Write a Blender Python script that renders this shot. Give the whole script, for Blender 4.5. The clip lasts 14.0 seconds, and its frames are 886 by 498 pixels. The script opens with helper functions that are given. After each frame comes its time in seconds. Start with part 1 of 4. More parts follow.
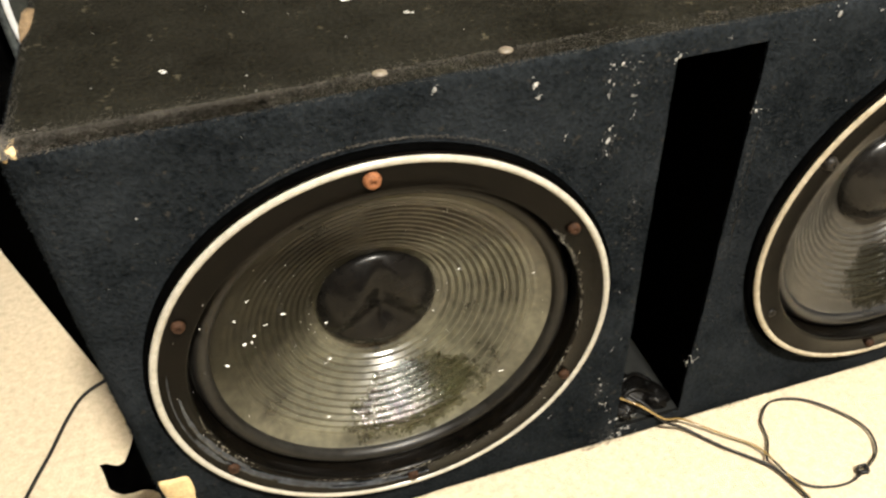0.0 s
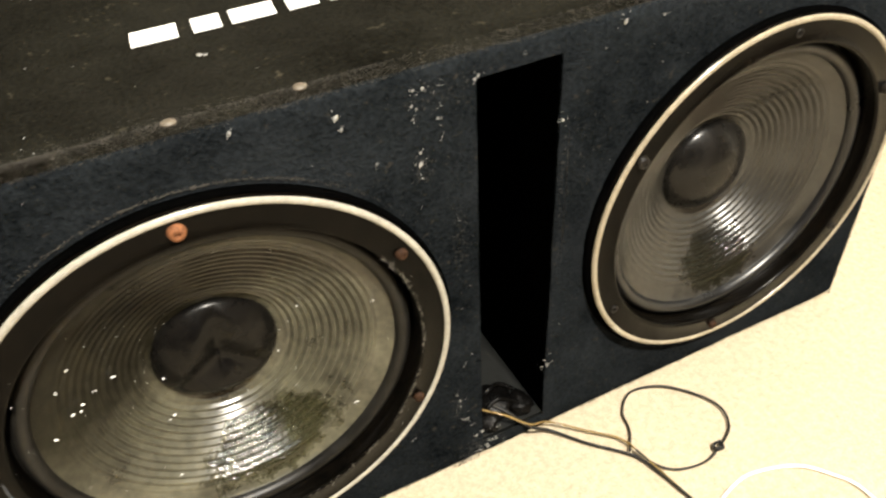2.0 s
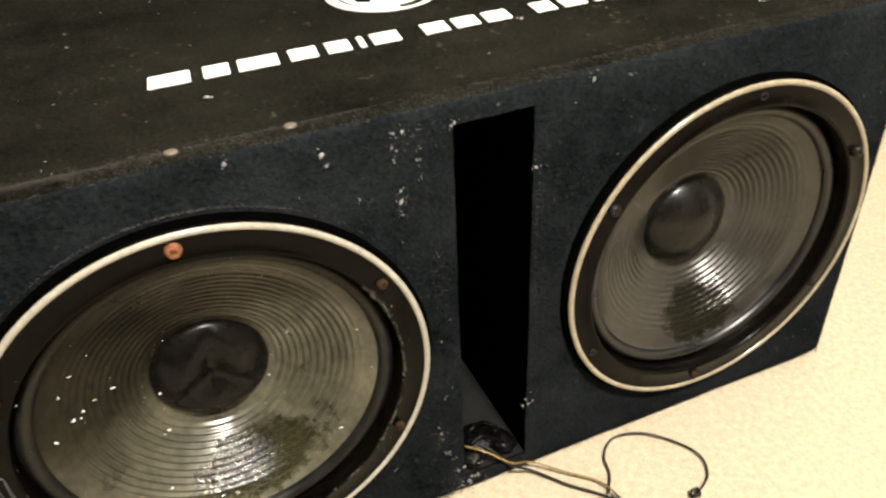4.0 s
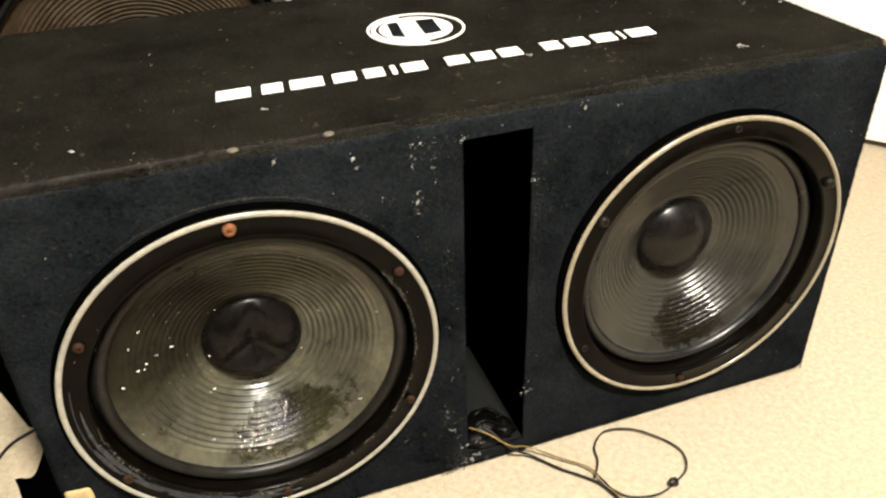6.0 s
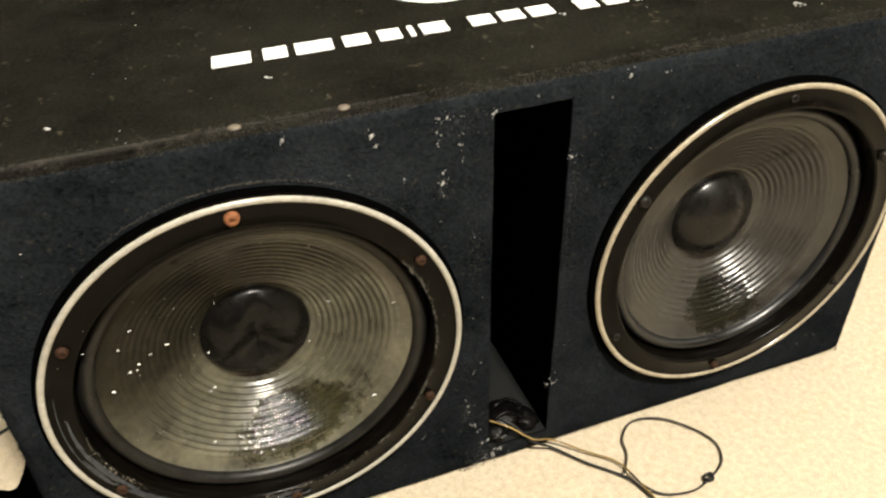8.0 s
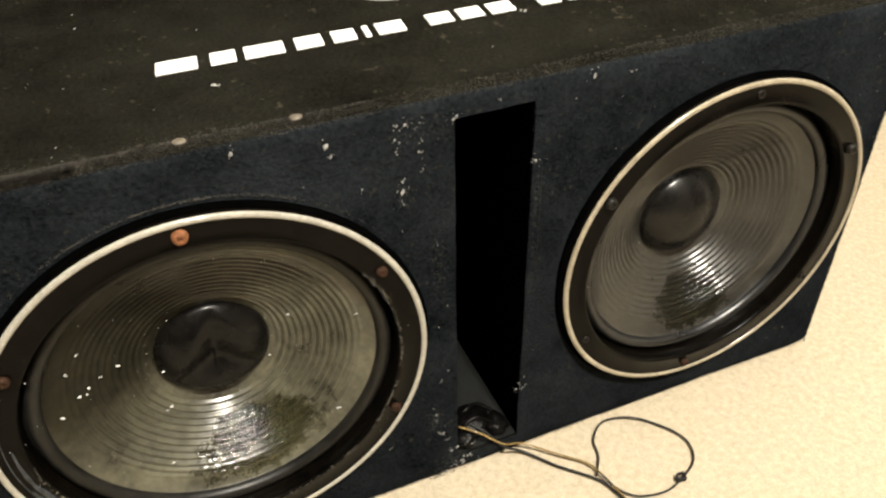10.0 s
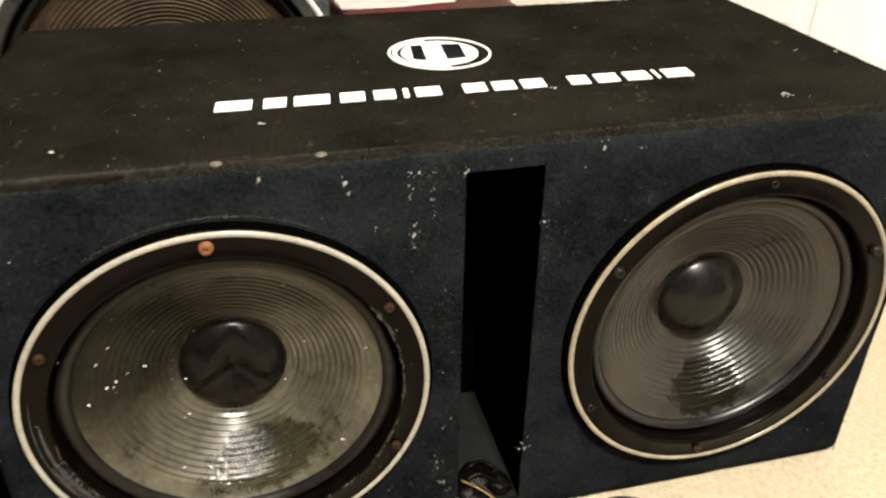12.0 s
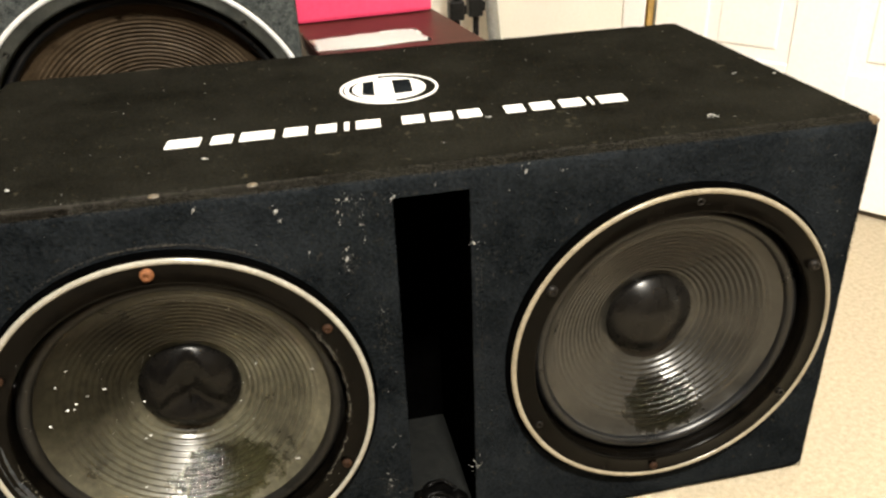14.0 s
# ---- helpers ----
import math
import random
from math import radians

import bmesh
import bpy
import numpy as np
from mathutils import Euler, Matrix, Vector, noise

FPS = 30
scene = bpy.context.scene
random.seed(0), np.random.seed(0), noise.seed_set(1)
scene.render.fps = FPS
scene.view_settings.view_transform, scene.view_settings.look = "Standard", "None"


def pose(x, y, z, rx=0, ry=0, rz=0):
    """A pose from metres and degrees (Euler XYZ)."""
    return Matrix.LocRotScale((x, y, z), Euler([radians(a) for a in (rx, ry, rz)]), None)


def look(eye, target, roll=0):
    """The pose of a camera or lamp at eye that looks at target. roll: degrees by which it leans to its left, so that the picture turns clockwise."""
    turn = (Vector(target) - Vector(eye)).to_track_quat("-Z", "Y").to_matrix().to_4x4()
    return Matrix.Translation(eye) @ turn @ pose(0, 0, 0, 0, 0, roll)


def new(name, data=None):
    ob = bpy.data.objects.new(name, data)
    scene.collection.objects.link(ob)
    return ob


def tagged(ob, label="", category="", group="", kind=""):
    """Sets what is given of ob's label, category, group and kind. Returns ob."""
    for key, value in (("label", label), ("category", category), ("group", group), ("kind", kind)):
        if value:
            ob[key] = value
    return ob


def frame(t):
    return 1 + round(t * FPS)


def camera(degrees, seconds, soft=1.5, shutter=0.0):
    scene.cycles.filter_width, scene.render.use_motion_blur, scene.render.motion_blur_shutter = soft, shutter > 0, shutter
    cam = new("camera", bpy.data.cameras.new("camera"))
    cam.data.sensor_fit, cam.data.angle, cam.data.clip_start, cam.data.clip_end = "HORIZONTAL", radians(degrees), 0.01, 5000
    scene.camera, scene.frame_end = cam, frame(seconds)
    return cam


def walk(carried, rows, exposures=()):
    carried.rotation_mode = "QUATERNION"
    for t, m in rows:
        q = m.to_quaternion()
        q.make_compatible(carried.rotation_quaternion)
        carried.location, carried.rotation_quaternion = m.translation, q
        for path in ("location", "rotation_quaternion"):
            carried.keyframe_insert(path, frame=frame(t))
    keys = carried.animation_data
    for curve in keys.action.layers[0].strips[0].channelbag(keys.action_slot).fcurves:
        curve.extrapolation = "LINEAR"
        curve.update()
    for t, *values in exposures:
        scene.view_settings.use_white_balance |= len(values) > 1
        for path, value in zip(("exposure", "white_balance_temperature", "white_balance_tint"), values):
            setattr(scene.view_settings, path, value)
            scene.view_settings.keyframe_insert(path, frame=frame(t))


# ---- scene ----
cam = camera(57.9, 14.0, soft=2.4, shutter=0.4)
PATH = [
    (0, (-0.214, -0.356, 0.587), (0.184, 1.098, -0.726), -2.9),
    (0.5, (-0.215, -0.351, 0.587), (0.263, 1.068, -0.739), -2.4),
    (1, (-0.196, -0.357, 0.589), (0.349, 1.047, -0.728), -3.1),
    (1.5, (-0.186, -0.359, 0.59), (0.395, 1.042, -0.713), -3.3),
    (2, (-0.169, -0.363, 0.591), (0.47, 1.016, -0.709), -3.3),
    (2.5, (-0.153, -0.367, 0.592), (0.552, 1.001, -0.686), -3.6),
    (3, (-0.132, -0.385, 0.594), (0.586, 0.99, -0.669), -4.2),
    (3.5, (-0.129, -0.409, 0.595), (0.54, 1.02, -0.634), -4.6),
    (4, (-0.156, -0.42, 0.598), (0.459, 1.085, -0.567), -2.8),
    (4.2, (-0.158, -0.420, 0.602), (0.432, 1.103, -0.553), -2.7),
    (6.3, (-0.172, -0.528, 0.632), (0.352, 1.062, -0.460), -2.2),
    (6.5, (-0.174, -0.527, 0.618), (0.32, 1.051, -0.506), -2.9),
    (7, (-0.173, -0.498, 0.621), (0.346, 1.084, -0.487), -3.0),
    (7.5, (-0.177, -0.47, 0.613), (0.352, 1.069, -0.549), -2.5),
    (7.7, (-0.176, -0.458, 0.613), (0.358, 1.069, -0.562), -2.0),
    (10, (-0.158, -0.422, 0.616), (0.445, 1.04, -0.607), -1.3),
    (10.5, (-0.163, -0.419, 0.605), (0.496, 1.071, -0.556), -2.0),
    (11, (-0.153, -0.416, 0.606), (0.537, 1.123, -0.469), -1.8),
    (11.5, (-0.147, -0.43, 0.611), (0.475, 1.135, -0.468), -1.0),
    (12, (-0.117, -0.493, 0.61), (0.31, 1.169, -0.417), 0.7),
    (12.5, (-0.076, -0.556, 0.624), (0.227, 1.163, -0.352), 1.0),
    (13, (-0.059, -0.56, 0.622), (0.268, 1.172, -0.322), -0.1),
    (13.5, (-0.049, -0.548, 0.618), (0.311, 1.174, -0.334), -1.4),
    (14, (-0.045, -0.543, 0.615), (0.299, 1.185, -0.332), -2.3),
]
walk(cam, [(t, look(eye, target, roll)) for t, eye, target, roll in PATH],
     [(0.0, 0.46), (1.0, 0.41), (2.0, 0.32), (3.0, 0.20), (4.2, 0.12), (6.5, 0.06), (14.0, 0.0)])

# ---- light ----
world = bpy.data.worlds.new("world")
world.use_nodes = True
world.node_tree.nodes["Background"].inputs[0].default_value = (0.75, 0.85, 1.0, 1)
world.node_tree.nodes["Background"].inputs[1].default_value = 0.05
scene.world = world


def lamp(name, kind, energy, colour, m, size=0.3, size_y=None):
    data = bpy.data.lights.new(name, kind)
    data.energy, data.color = energy, colour
    data.shape = "RECTANGLE" if size_y else "DISK"
    data.size = size
    if size_y:
        data.size_y = size_y
    ob = new(name, data)
    ob.matrix_world = m
    return ob


LAMP = (0.09, -1.10, 2.15)
lamp("ceiling_lamp", "AREA", 166, (1.0, 0.93, 0.81), look(LAMP, (0.09, -1.0, 0.0)), 0.20)
# unseen cool uplight, added so the lit ceiling mirrors in caps and rings
lamp("ceiling_lamp_upper", "AREA", 45, (0.86, 0.93, 1.0), look((LAMP[0], LAMP[1], LAMP[2] + 0.05), (LAMP[0], LAMP[1] + 0.01, 3.0)), 0.26)
WU, WN = Vector((-0.6, 0.8, 0)), Vector((0.8, 0.6, 0))      # along the door wall, and out through it


def room(u, n, z=0.0):
    return WU * u + WN * n + Vector((0, 0, z))


# ---- materials ----
def material(name, dark, light, rough=0.6, scale=40.0, fine=300.0, bump=0.2, dist=0.001, metal=0.0, spec=0.5, mid=0.5, width=0.3, rough2=None,
             coat=0.0, flecks=None):
    """Two scales of noise between two colours, with a bump from the finer."""
    m = bpy.data.materials.new(name)
    m.use_nodes = True
    t = m.node_tree
    b = t.nodes["Principled BSDF"]
    co = t.nodes.new("ShaderNodeTexCoord")

    def tex(sc, detail):
        n = t.nodes.new("ShaderNodeTexNoise")
        n.inputs["Scale"].default_value, n.inputs["Detail"].default_value, n.inputs["Roughness"].default_value = sc, detail, 0.65
        t.links.new(co.outputs["Object"], n.inputs["Vector"])
        return n
    big, small = tex(scale, 5), tex(fine, 3)
    mix = t.nodes.new("ShaderNodeMath")
    mix.operation = "MULTIPLY_ADD"
    mix.inputs[1].default_value = 0.45
    t.links.new(small.outputs["Fac"], mix.inputs[0])
    half = t.nodes.new("ShaderNodeMath")
    half.operation = "MULTIPLY"
    half.inputs[1].default_value = 0.55
    t.links.new(big.outputs["Fac"], half.inputs[0])
    t.links.new(half.outputs[0], mix.inputs[2])
    ramp = t.nodes.new("ShaderNodeValToRGB")
    e = ramp.color_ramp.elements
    e[0].position, e[1].position = mid - width / 2, mid + width / 2
    e[0].color, e[1].color = (*dark, 1), (*light, 1)
    t.links.new(mix.outputs[0], ramp.inputs["Fac"])
    colour = ramp.outputs["Color"]
    if flecks:
        fleck_colour, fleck_scale, level = flecks
        f = tex(fleck_scale, 2)
        fr = t.nodes.new("ShaderNodeValToRGB")
        fr.color_ramp.elements[0].position, fr.color_ramp.elements[1].position = level, level + 0.05
        t.links.new(f.outputs["Fac"], fr.inputs["Fac"])
        fm = t.nodes.new("ShaderNodeMix")
        fm.data_type = "RGBA"
        fm.inputs["B"].default_value = (*fleck_colour, 1)
        t.links.new(fr.outputs["Color"], fm.inputs["Factor"])
        t.links.new(colour, fm.inputs["A"])
        colour = fm.outputs["Result"]
    t.links.new(colour, b.inputs["Base Color"])
    rr = t.nodes.new("ShaderNodeMapRange")
    rr.inputs["From Min"].default_value, rr.inputs["From Max"].default_value = 0.3, 0.7
    rr.inputs["To Min"].default_value, rr.inputs["To Max"].default_value = rough, rough if rough2 is None else rough2
    t.links.new(big.outputs["Fac"], rr.inputs["Value"])
    t.links.new(rr.outputs["Result"], b.inputs["Roughness"])
    b.inputs["Metallic"].default_value = metal
    b.inputs["Specular IOR Level"].default_value = spec
    b.inputs["Coat Weight"].default_value = coat
    if bump:
        bn = t.nodes.new("ShaderNodeBump")
        bn.inputs["Strength"].default_value, bn.inputs["Distance"].default_value = bump, dist
        t.links.new(small.outputs["Fac"], bn.inputs["Height"])
        t.links.new(bn.outputs["Normal"], b.inputs["Normal"])
    return m


M_CARPET = material("beige_carpet", (0.355, 0.298, 0.208), (0.635, 0.552, 0.415), 0.95, 150, 680, 1.0, 0.003, spec=0.1, width=0.36)
M_FELT = material("black_box_carpet", (0.0019, 0.0025, 0.0030), (0.0192, 0.0222, 0.0252), 0.95, 11, 380, 0.9, 0.002, spec=0.0, width=0.40, mid=0.55,
                  flecks=((0.020, 0.019, 0.017), 130, 0.66))
# felt for the top: dust and the light falling there share one colour
M_FELT_TOP = material("black_box_carpet_top_tone", (0.0028, 0.0026, 0.0020), (0.0160, 0.0153, 0.0120), 0.95, 9, 340, 0.9, 0.002, spec=0.0, width=0.36, mid=0.53,
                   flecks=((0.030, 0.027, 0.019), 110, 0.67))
M_WORN = material("worn_carpet_edge", (0.026, 0.0245, 0.0215), (0.088, 0.081, 0.070), 0.95, 60, 600, 0.8, 0.001, spec=0.0)
M_PORT = material("dark_port_paint", (0.0035, 0.004, 0.004), (0.008, 0.0085, 0.008), 0.40, 25, 200, 0.2)
# near black for black things and for shade put into the colour
M_BLACK_AND_SHADE = material("black_and_shade", (0.0004, 0.0004, 0.0004), (0.0010, 0.0010, 0.0010), 0.9, 25, 200, 0.2, spec=0.0)
M_FLANGE = material("black_enamel", (0.0006, 0.0006, 0.0005), (0.0026, 0.0020, 0.0014), 0.12, 30, 160, 0.08, 0.0003, rough2=0.28, spec=0.07)
M_DUSTRIM = material("dusty_grey_enamel", (0.010, 0.0108, 0.0092), (0.034, 0.036, 0.031), 0.5, 30, 260, 0.2, 0.0004, rough2=0.7, spec=0.2)
M_CREAM = material("cream_gasket", (0.165, 0.140, 0.098), (0.285, 0.250, 0.185), 0.16, 35, 220, 0.2, 0.0004, rough2=0.3)
# paler, greyer cream: the left ring's silvery reflection is in the colour
M_RING_SHEEN = material("cream_trim_with_sheen", (0.195, 0.185, 0.155), (0.33, 0.315, 0.270), 0.12, 35, 220, 0.2, 0.0004, rough2=0.3)
M_RUBBER = material("black_rubber", (0.0015, 0.0017, 0.0020), (0.007, 0.0073, 0.0078), 0.26, 30, 260, 0.10, 0.0003, rough2=0.40, spec=0.42)


def cone_material(name, dark, light, mirrored, bare, spec, mirrored_spec):
    """A dusty pressed-paper cone; bare: (x, z, long, short, turn) of a soft shade put into the colour; the ellipse
    before it: a dark, shiny reflection put in likewise.
    """
    m = material(name, dark, light, 0.26, 26, 150, 0.22, 0.0005, rough2=0.42, spec=spec)
    t = m.node_tree
    b = t.nodes["Principled BSDF"]
    co = t.nodes.new("ShaderNodeTexCoord")

    def painted_patch(at, ragged, soft, scale):
        x, z, long, short, turn = at
        mp = t.nodes.new("ShaderNodeMapping")
        mp.vector_type = "TEXTURE"
        mp.inputs["Location"].default_value = (x - BOX_AT[0], 0, z)
        mp.inputs["Rotation"].default_value = (0, -radians(turn), 0)
        mp.inputs["Scale"].default_value = (long, 1000, short)
        t.links.new(co.outputs["Object"], mp.inputs["Vector"])
        far = t.nodes.new("ShaderNodeVectorMath")
        far.operation = "LENGTH"
        t.links.new(mp.outputs["Vector"], far.inputs[0])
        n = t.nodes.new("ShaderNodeTexNoise")
        n.inputs["Scale"].default_value, n.inputs["Detail"].default_value, n.inputs["Roughness"].default_value = scale, 6, 0.7
        t.links.new(co.outputs["Object"], n.inputs["Vector"])
        add = t.nodes.new("ShaderNodeMath")
        add.operation = "MULTIPLY_ADD"
        add.inputs[1].default_value = ragged
        t.links.new(n.outputs["Fac"], add.inputs[0])
        t.links.new(far.outputs["Value"], add.inputs[2])
        rng_ = t.nodes.new("ShaderNodeMapRange")
        rng_.inputs["From Min"].default_value, rng_.inputs["From Max"].default_value = 1 + ragged / 2 - soft, 1 + ragged / 2 + soft
        rng_.inputs["To Min"].default_value, rng_.inputs["To Max"].default_value = 1, 0
        t.links.new(add.outputs[0], rng_.inputs["Value"])
        return rng_.outputs["Result"]

    def blend(fac, a, value, kind):
        mx = t.nodes.new("ShaderNodeMix")
        mx.data_type = kind
        mx.blend_type = "MULTIPLY" if kind == "RGBA" else "MIX"
        t.links.new(fac, mx.inputs[0])
        k = 6 if kind == "RGBA" else 2
        t.links.new(a, mx.inputs[k])
        mx.inputs[k + 1].default_value = value
        return mx.outputs[2 if kind == "RGBA" else 0]
    # clean masks the painted shade, the other mask the painted dark reflection
    mirror_mask, clean = painted_patch(mirrored, 1.5, 0.16, 90), painted_patch(bare, 0.5, 0.40, 30)
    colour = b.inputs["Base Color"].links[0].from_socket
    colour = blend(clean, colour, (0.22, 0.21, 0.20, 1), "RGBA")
    # a dark reflection is painted into the cone's colour and gloss here
    colour = blend(mirror_mask, colour, (0.27, 0.28, 0.18, 1), "RGBA")
    t.links.new(colour, b.inputs["Base Color"])
    t.links.new(blend(mirror_mask, b.inputs["Roughness"].links[0].from_socket, 0.09, "FLOAT"), b.inputs["Roughness"])
    shine = t.nodes.new("ShaderNodeMapRange")
    shine.inputs["To Min"].default_value, shine.inputs["To Max"].default_value = spec, mirrored_spec
    t.links.new(mirror_mask, shine.inputs["Value"])
    t.links.new(blend(clean, shine.outputs["Result"], 0.10, "FLOAT"), b.inputs["Specular IOR Level"])
    bump = b.inputs["Normal"].links[0].from_node
    t.links.new(blend(mirror_mask, bump.inputs["Height"].links[0].from_socket, 0.5, "FLOAT"), bump.inputs["Height"])
    ripple = t.nodes.new("ShaderNodeTexNoise")
    ripple.inputs["Scale"].default_value, ripple.inputs["Detail"].default_value = 270, 4
    t.links.new(co.outputs["Object"], ripple.inputs["Vector"])
    second = t.nodes.new("ShaderNodeBump")
    second.inputs["Distance"].default_value = 0.0013
    t.links.new(mirror_mask, second.inputs["Strength"])
    t.links.new(ripple.outputs["Fac"], second.inputs["Height"])
    t.links.new(bump.outputs["Normal"], second.inputs["Normal"])
    t.links.new(second.outputs["Normal"], b.inputs["Normal"])
    return m


BOX_AT = (0.055, 0.186)                                # middle of the subwoofer box on the floor
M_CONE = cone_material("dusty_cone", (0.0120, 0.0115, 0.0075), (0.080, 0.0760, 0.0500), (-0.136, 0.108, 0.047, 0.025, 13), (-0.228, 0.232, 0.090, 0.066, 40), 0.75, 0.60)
M_CONE_B = cone_material("grey_cone", (0.0052, 0.0050, 0.0043), (0.0215, 0.0205, 0.0168), (0.280, 0.103, 0.036, 0.025, 8), (0.269, 0.193, 0.030, 0.030, 0), 0.62, 0.22)
M_CAP = material("cap_plastic", (0.0012, 0.0012, 0.0013), (0.0050, 0.0045, 0.0038), 0.22, 40, 220, 0.08, 0.0003, rough2=0.32, spec=0.15)
# lighter copy of M_CAP: the right dome's sheen is put into the colour
M_CAP_B = material("cap_plastic_with_sheen", (0.0022, 0.0021, 0.0020), (0.0080, 0.0073, 0.0062), 0.22, 40, 220, 0.08, 0.0003, rough2=0.34, spec=0.22)
M_RUST = material("rusty_screw", (0.05, 0.018, 0.007), (0.20, 0.082, 0.036), 0.7, 260, 900, 0.5, 0.0005, spec=0.15)
M_DULLRUST = material("dark_rusty_screw", (0.008, 0.004, 0.002), (0.036, 0.017, 0.009), 0.7, 260, 900, 0.5, 0.0005, spec=0.1)
M_STEEL = material("dull_screw", (0.003, 0.0027, 0.0024), (0.016, 0.014, 0.012), 0.45, 200, 800, 0.3, 0.0004, metal=0.3, spec=0.15)
M_BRASSHEAD = material("tarnished_staple", (0.05, 0.042, 0.03), (0.12, 0.10, 0.075), 0.5, 300, 900, 0.3, 0.0004)
M_SMUDGE = material("rubbed_carpet", (0.010, 0.0105, 0.0105), (0.036, 0.0365, 0.036), 0.95, 60, 600, 0.6, 0.001, spec=0.0)
M_DUSTY_RUBBER = material("dusty_rubber", (0.0020, 0.0020, 0.0019), (0.0115, 0.0108, 0.0092), 0.30, 40, 260, 0.15, 0.0003, rough2=0.50, spec=0.22)
M_WHITE_PRINT = material("white_print", (0.62, 0.62, 0.60), (0.88, 0.88, 0.86), 0.6, 70, 400, 0.4, 0.0006, mid=0.42)
M_FLECK = material("plaster_flecks", (0.07, 0.07, 0.067), (0.33, 0.33, 0.315), 0.8, 120, 700, 0.3)
M_GLINT_GRIT = material("white_glints_and_grit", (0.45, 0.45, 0.43), (0.85, 0.85, 0.82), 0.10, 90, 300, 0.0)
M_SMEAR = material("dried_glue", (0.006, 0.0075, 0.010), (0.040, 0.046, 0.055), 0.22, 90, 420, 0.4, 0.0006, spec=0.35)
M_CRUMB = material("tan_crumbs", (0.030, 0.026, 0.020), (0.110, 0.098, 0.076), 0.85, 120, 700, 0.4)
M_MDF = material("bare_fibreboard", (0.28, 0.20, 0.095), (0.52, 0.40, 0.215), 0.6, 60, 420, 0.5, 0.001, spec=0.3)
# darker copy of M_MDF for three of the patches on the top edge
M_DARKER_MDF = material("darker_fibreboard", (0.055, 0.038, 0.022), (0.150, 0.105, 0.060), 0.85, 60, 420, 0.5, 0.001, spec=0.2)
M_TAPE = material("black_tape", (0.0006, 0.0006, 0.0006), (0.0022, 0.0020, 0.0018), 0.22, 80, 300, 0.5, 0.002, spec=0.10, rough2=0.5)
M_WIRE_BLACK = material("black_wire_sheath", (0.0025, 0.0025, 0.0025), (0.009, 0.009, 0.009), 0.5, 80, 300, 0.1, spec=0.25)
M_WIRE_GOLD = material("amber_wire_sheath", (0.075, 0.045, 0.012), (0.21, 0.145, 0.055), 0.25, 60, 300, 0.1)
M_WIRE_WHITE = material("white_wire_sheath", (0.60, 0.56, 0.48), (0.80, 0.77, 0.70), 0.4, 60, 300, 0.1)
M_GREYFELT = material("grey_box_carpet", (0.012, 0.0145, 0.0145), (0.082, 0.090, 0.088), 0.95, 120, 520, 0.8, 0.0015, spec=0.1, width=0.26)
M_SILVER = material("silver_trim", (0.55, 0.56, 0.56), (0.75, 0.76, 0.76), 0.35, 40, 300, 0.1, metal=0.2)
M_BROWNCONE = material("brown_paper_cone", (0.022, 0.0145, 0.0078), (0.068, 0.047, 0.027), 0.4, 30, 300, 0.2, 0.0004, rough2=0.6, spec=0.4)
M_WALL = material("cream_wall_paint", (0.82, 0.79, 0.69), (0.88, 0.855, 0.765), 0.7, 4, 180, 0.15, 0.0005)
M_DOOR = material("white_door_paint", (0.80, 0.79, 0.75), (0.87, 0.86, 0.83), 0.42, 5, 160, 0.08, 0.0004)
M_UNSEEN_DARK = material("dark_unseen_wall", (0.030, 0.018, 0.010), (0.075, 0.045, 0.026), 0.6, 6, 120, 0.2, 0.0006)
M_CEIL = material("ceiling_paint", (0.72, 0.70, 0.66), (0.80, 0.78, 0.74), 0.85, 6, 140, 0.3, 0.001)
M_BRASS = material("brass", (0.42, 0.26, 0.06), (0.62, 0.42, 0.14), 0.35, 60, 300, 0.1, metal=0.9)
M_CHERRY = material("cherry_veneer", (0.028, 0.0068, 0.0042), (0.055, 0.0135, 0.0080), 0.45, 12, 120, 0.1, 0.0004, spec=0.22)
M_PINK = material("pink_plastic", (0.62, 0.035, 0.105), (0.74, 0.06, 0.150), 0.5, 8, 160, 0.08, 0.0004)
M_CLOTH = material("white_cloth", (0.84, 0.82, 0.80), (0.92, 0.90, 0.88), 0.9, 60, 600, 0.6, 0.0008, spec=0.1)
M_BLACKPL = material("black_plastic", (0.003, 0.003, 0.003), (0.009, 0.009, 0.009), 0.45, 40, 260, 0.1, spec=0.2)
M_CHROME = material("grey_metal_tube", (0.20, 0.20, 0.18), (0.36, 0.36, 0.33), 0.35, 40, 260, 0.05, metal=0.4)


# ---- mesh helpers ----
def thing(name, at, label, category, group=""):
    ob = new(name)
    ob.location = at
    ob.empty_display_size = 0.05
    return tagged(ob, label, category, group)


def world_at(ob):
    p = Vector((0, 0, 0))
    while ob:
        p = p + Vector(ob.location)
        ob = ob.parent
    return p


def part(name, bm, mat, parent, label="", smooth=True, kind=""):
    """Links a bmesh given in world places as one mesh under parent."""
    if parent is not None:
        bmesh.ops.translate(bm, verts=bm.verts, vec=-world_at(parent))
    me = bpy.data.meshes.new(name)
    bm.normal_update()
    bm.to_mesh(me)
    bm.free()
    me.materials.append(mat)
    if smooth:
        me.shade_smooth()
    ob = new(name, me)
    ob.parent = parent
    if label:
        ob["label"] = label
    if kind:
        ob["kind"] = kind
    return ob


def structure(name, bm, mat, label, category, smooth=False, kind="structure"):
    return tagged(part(name, bm, mat, None, smooth=smooth), label, category, kind=kind)


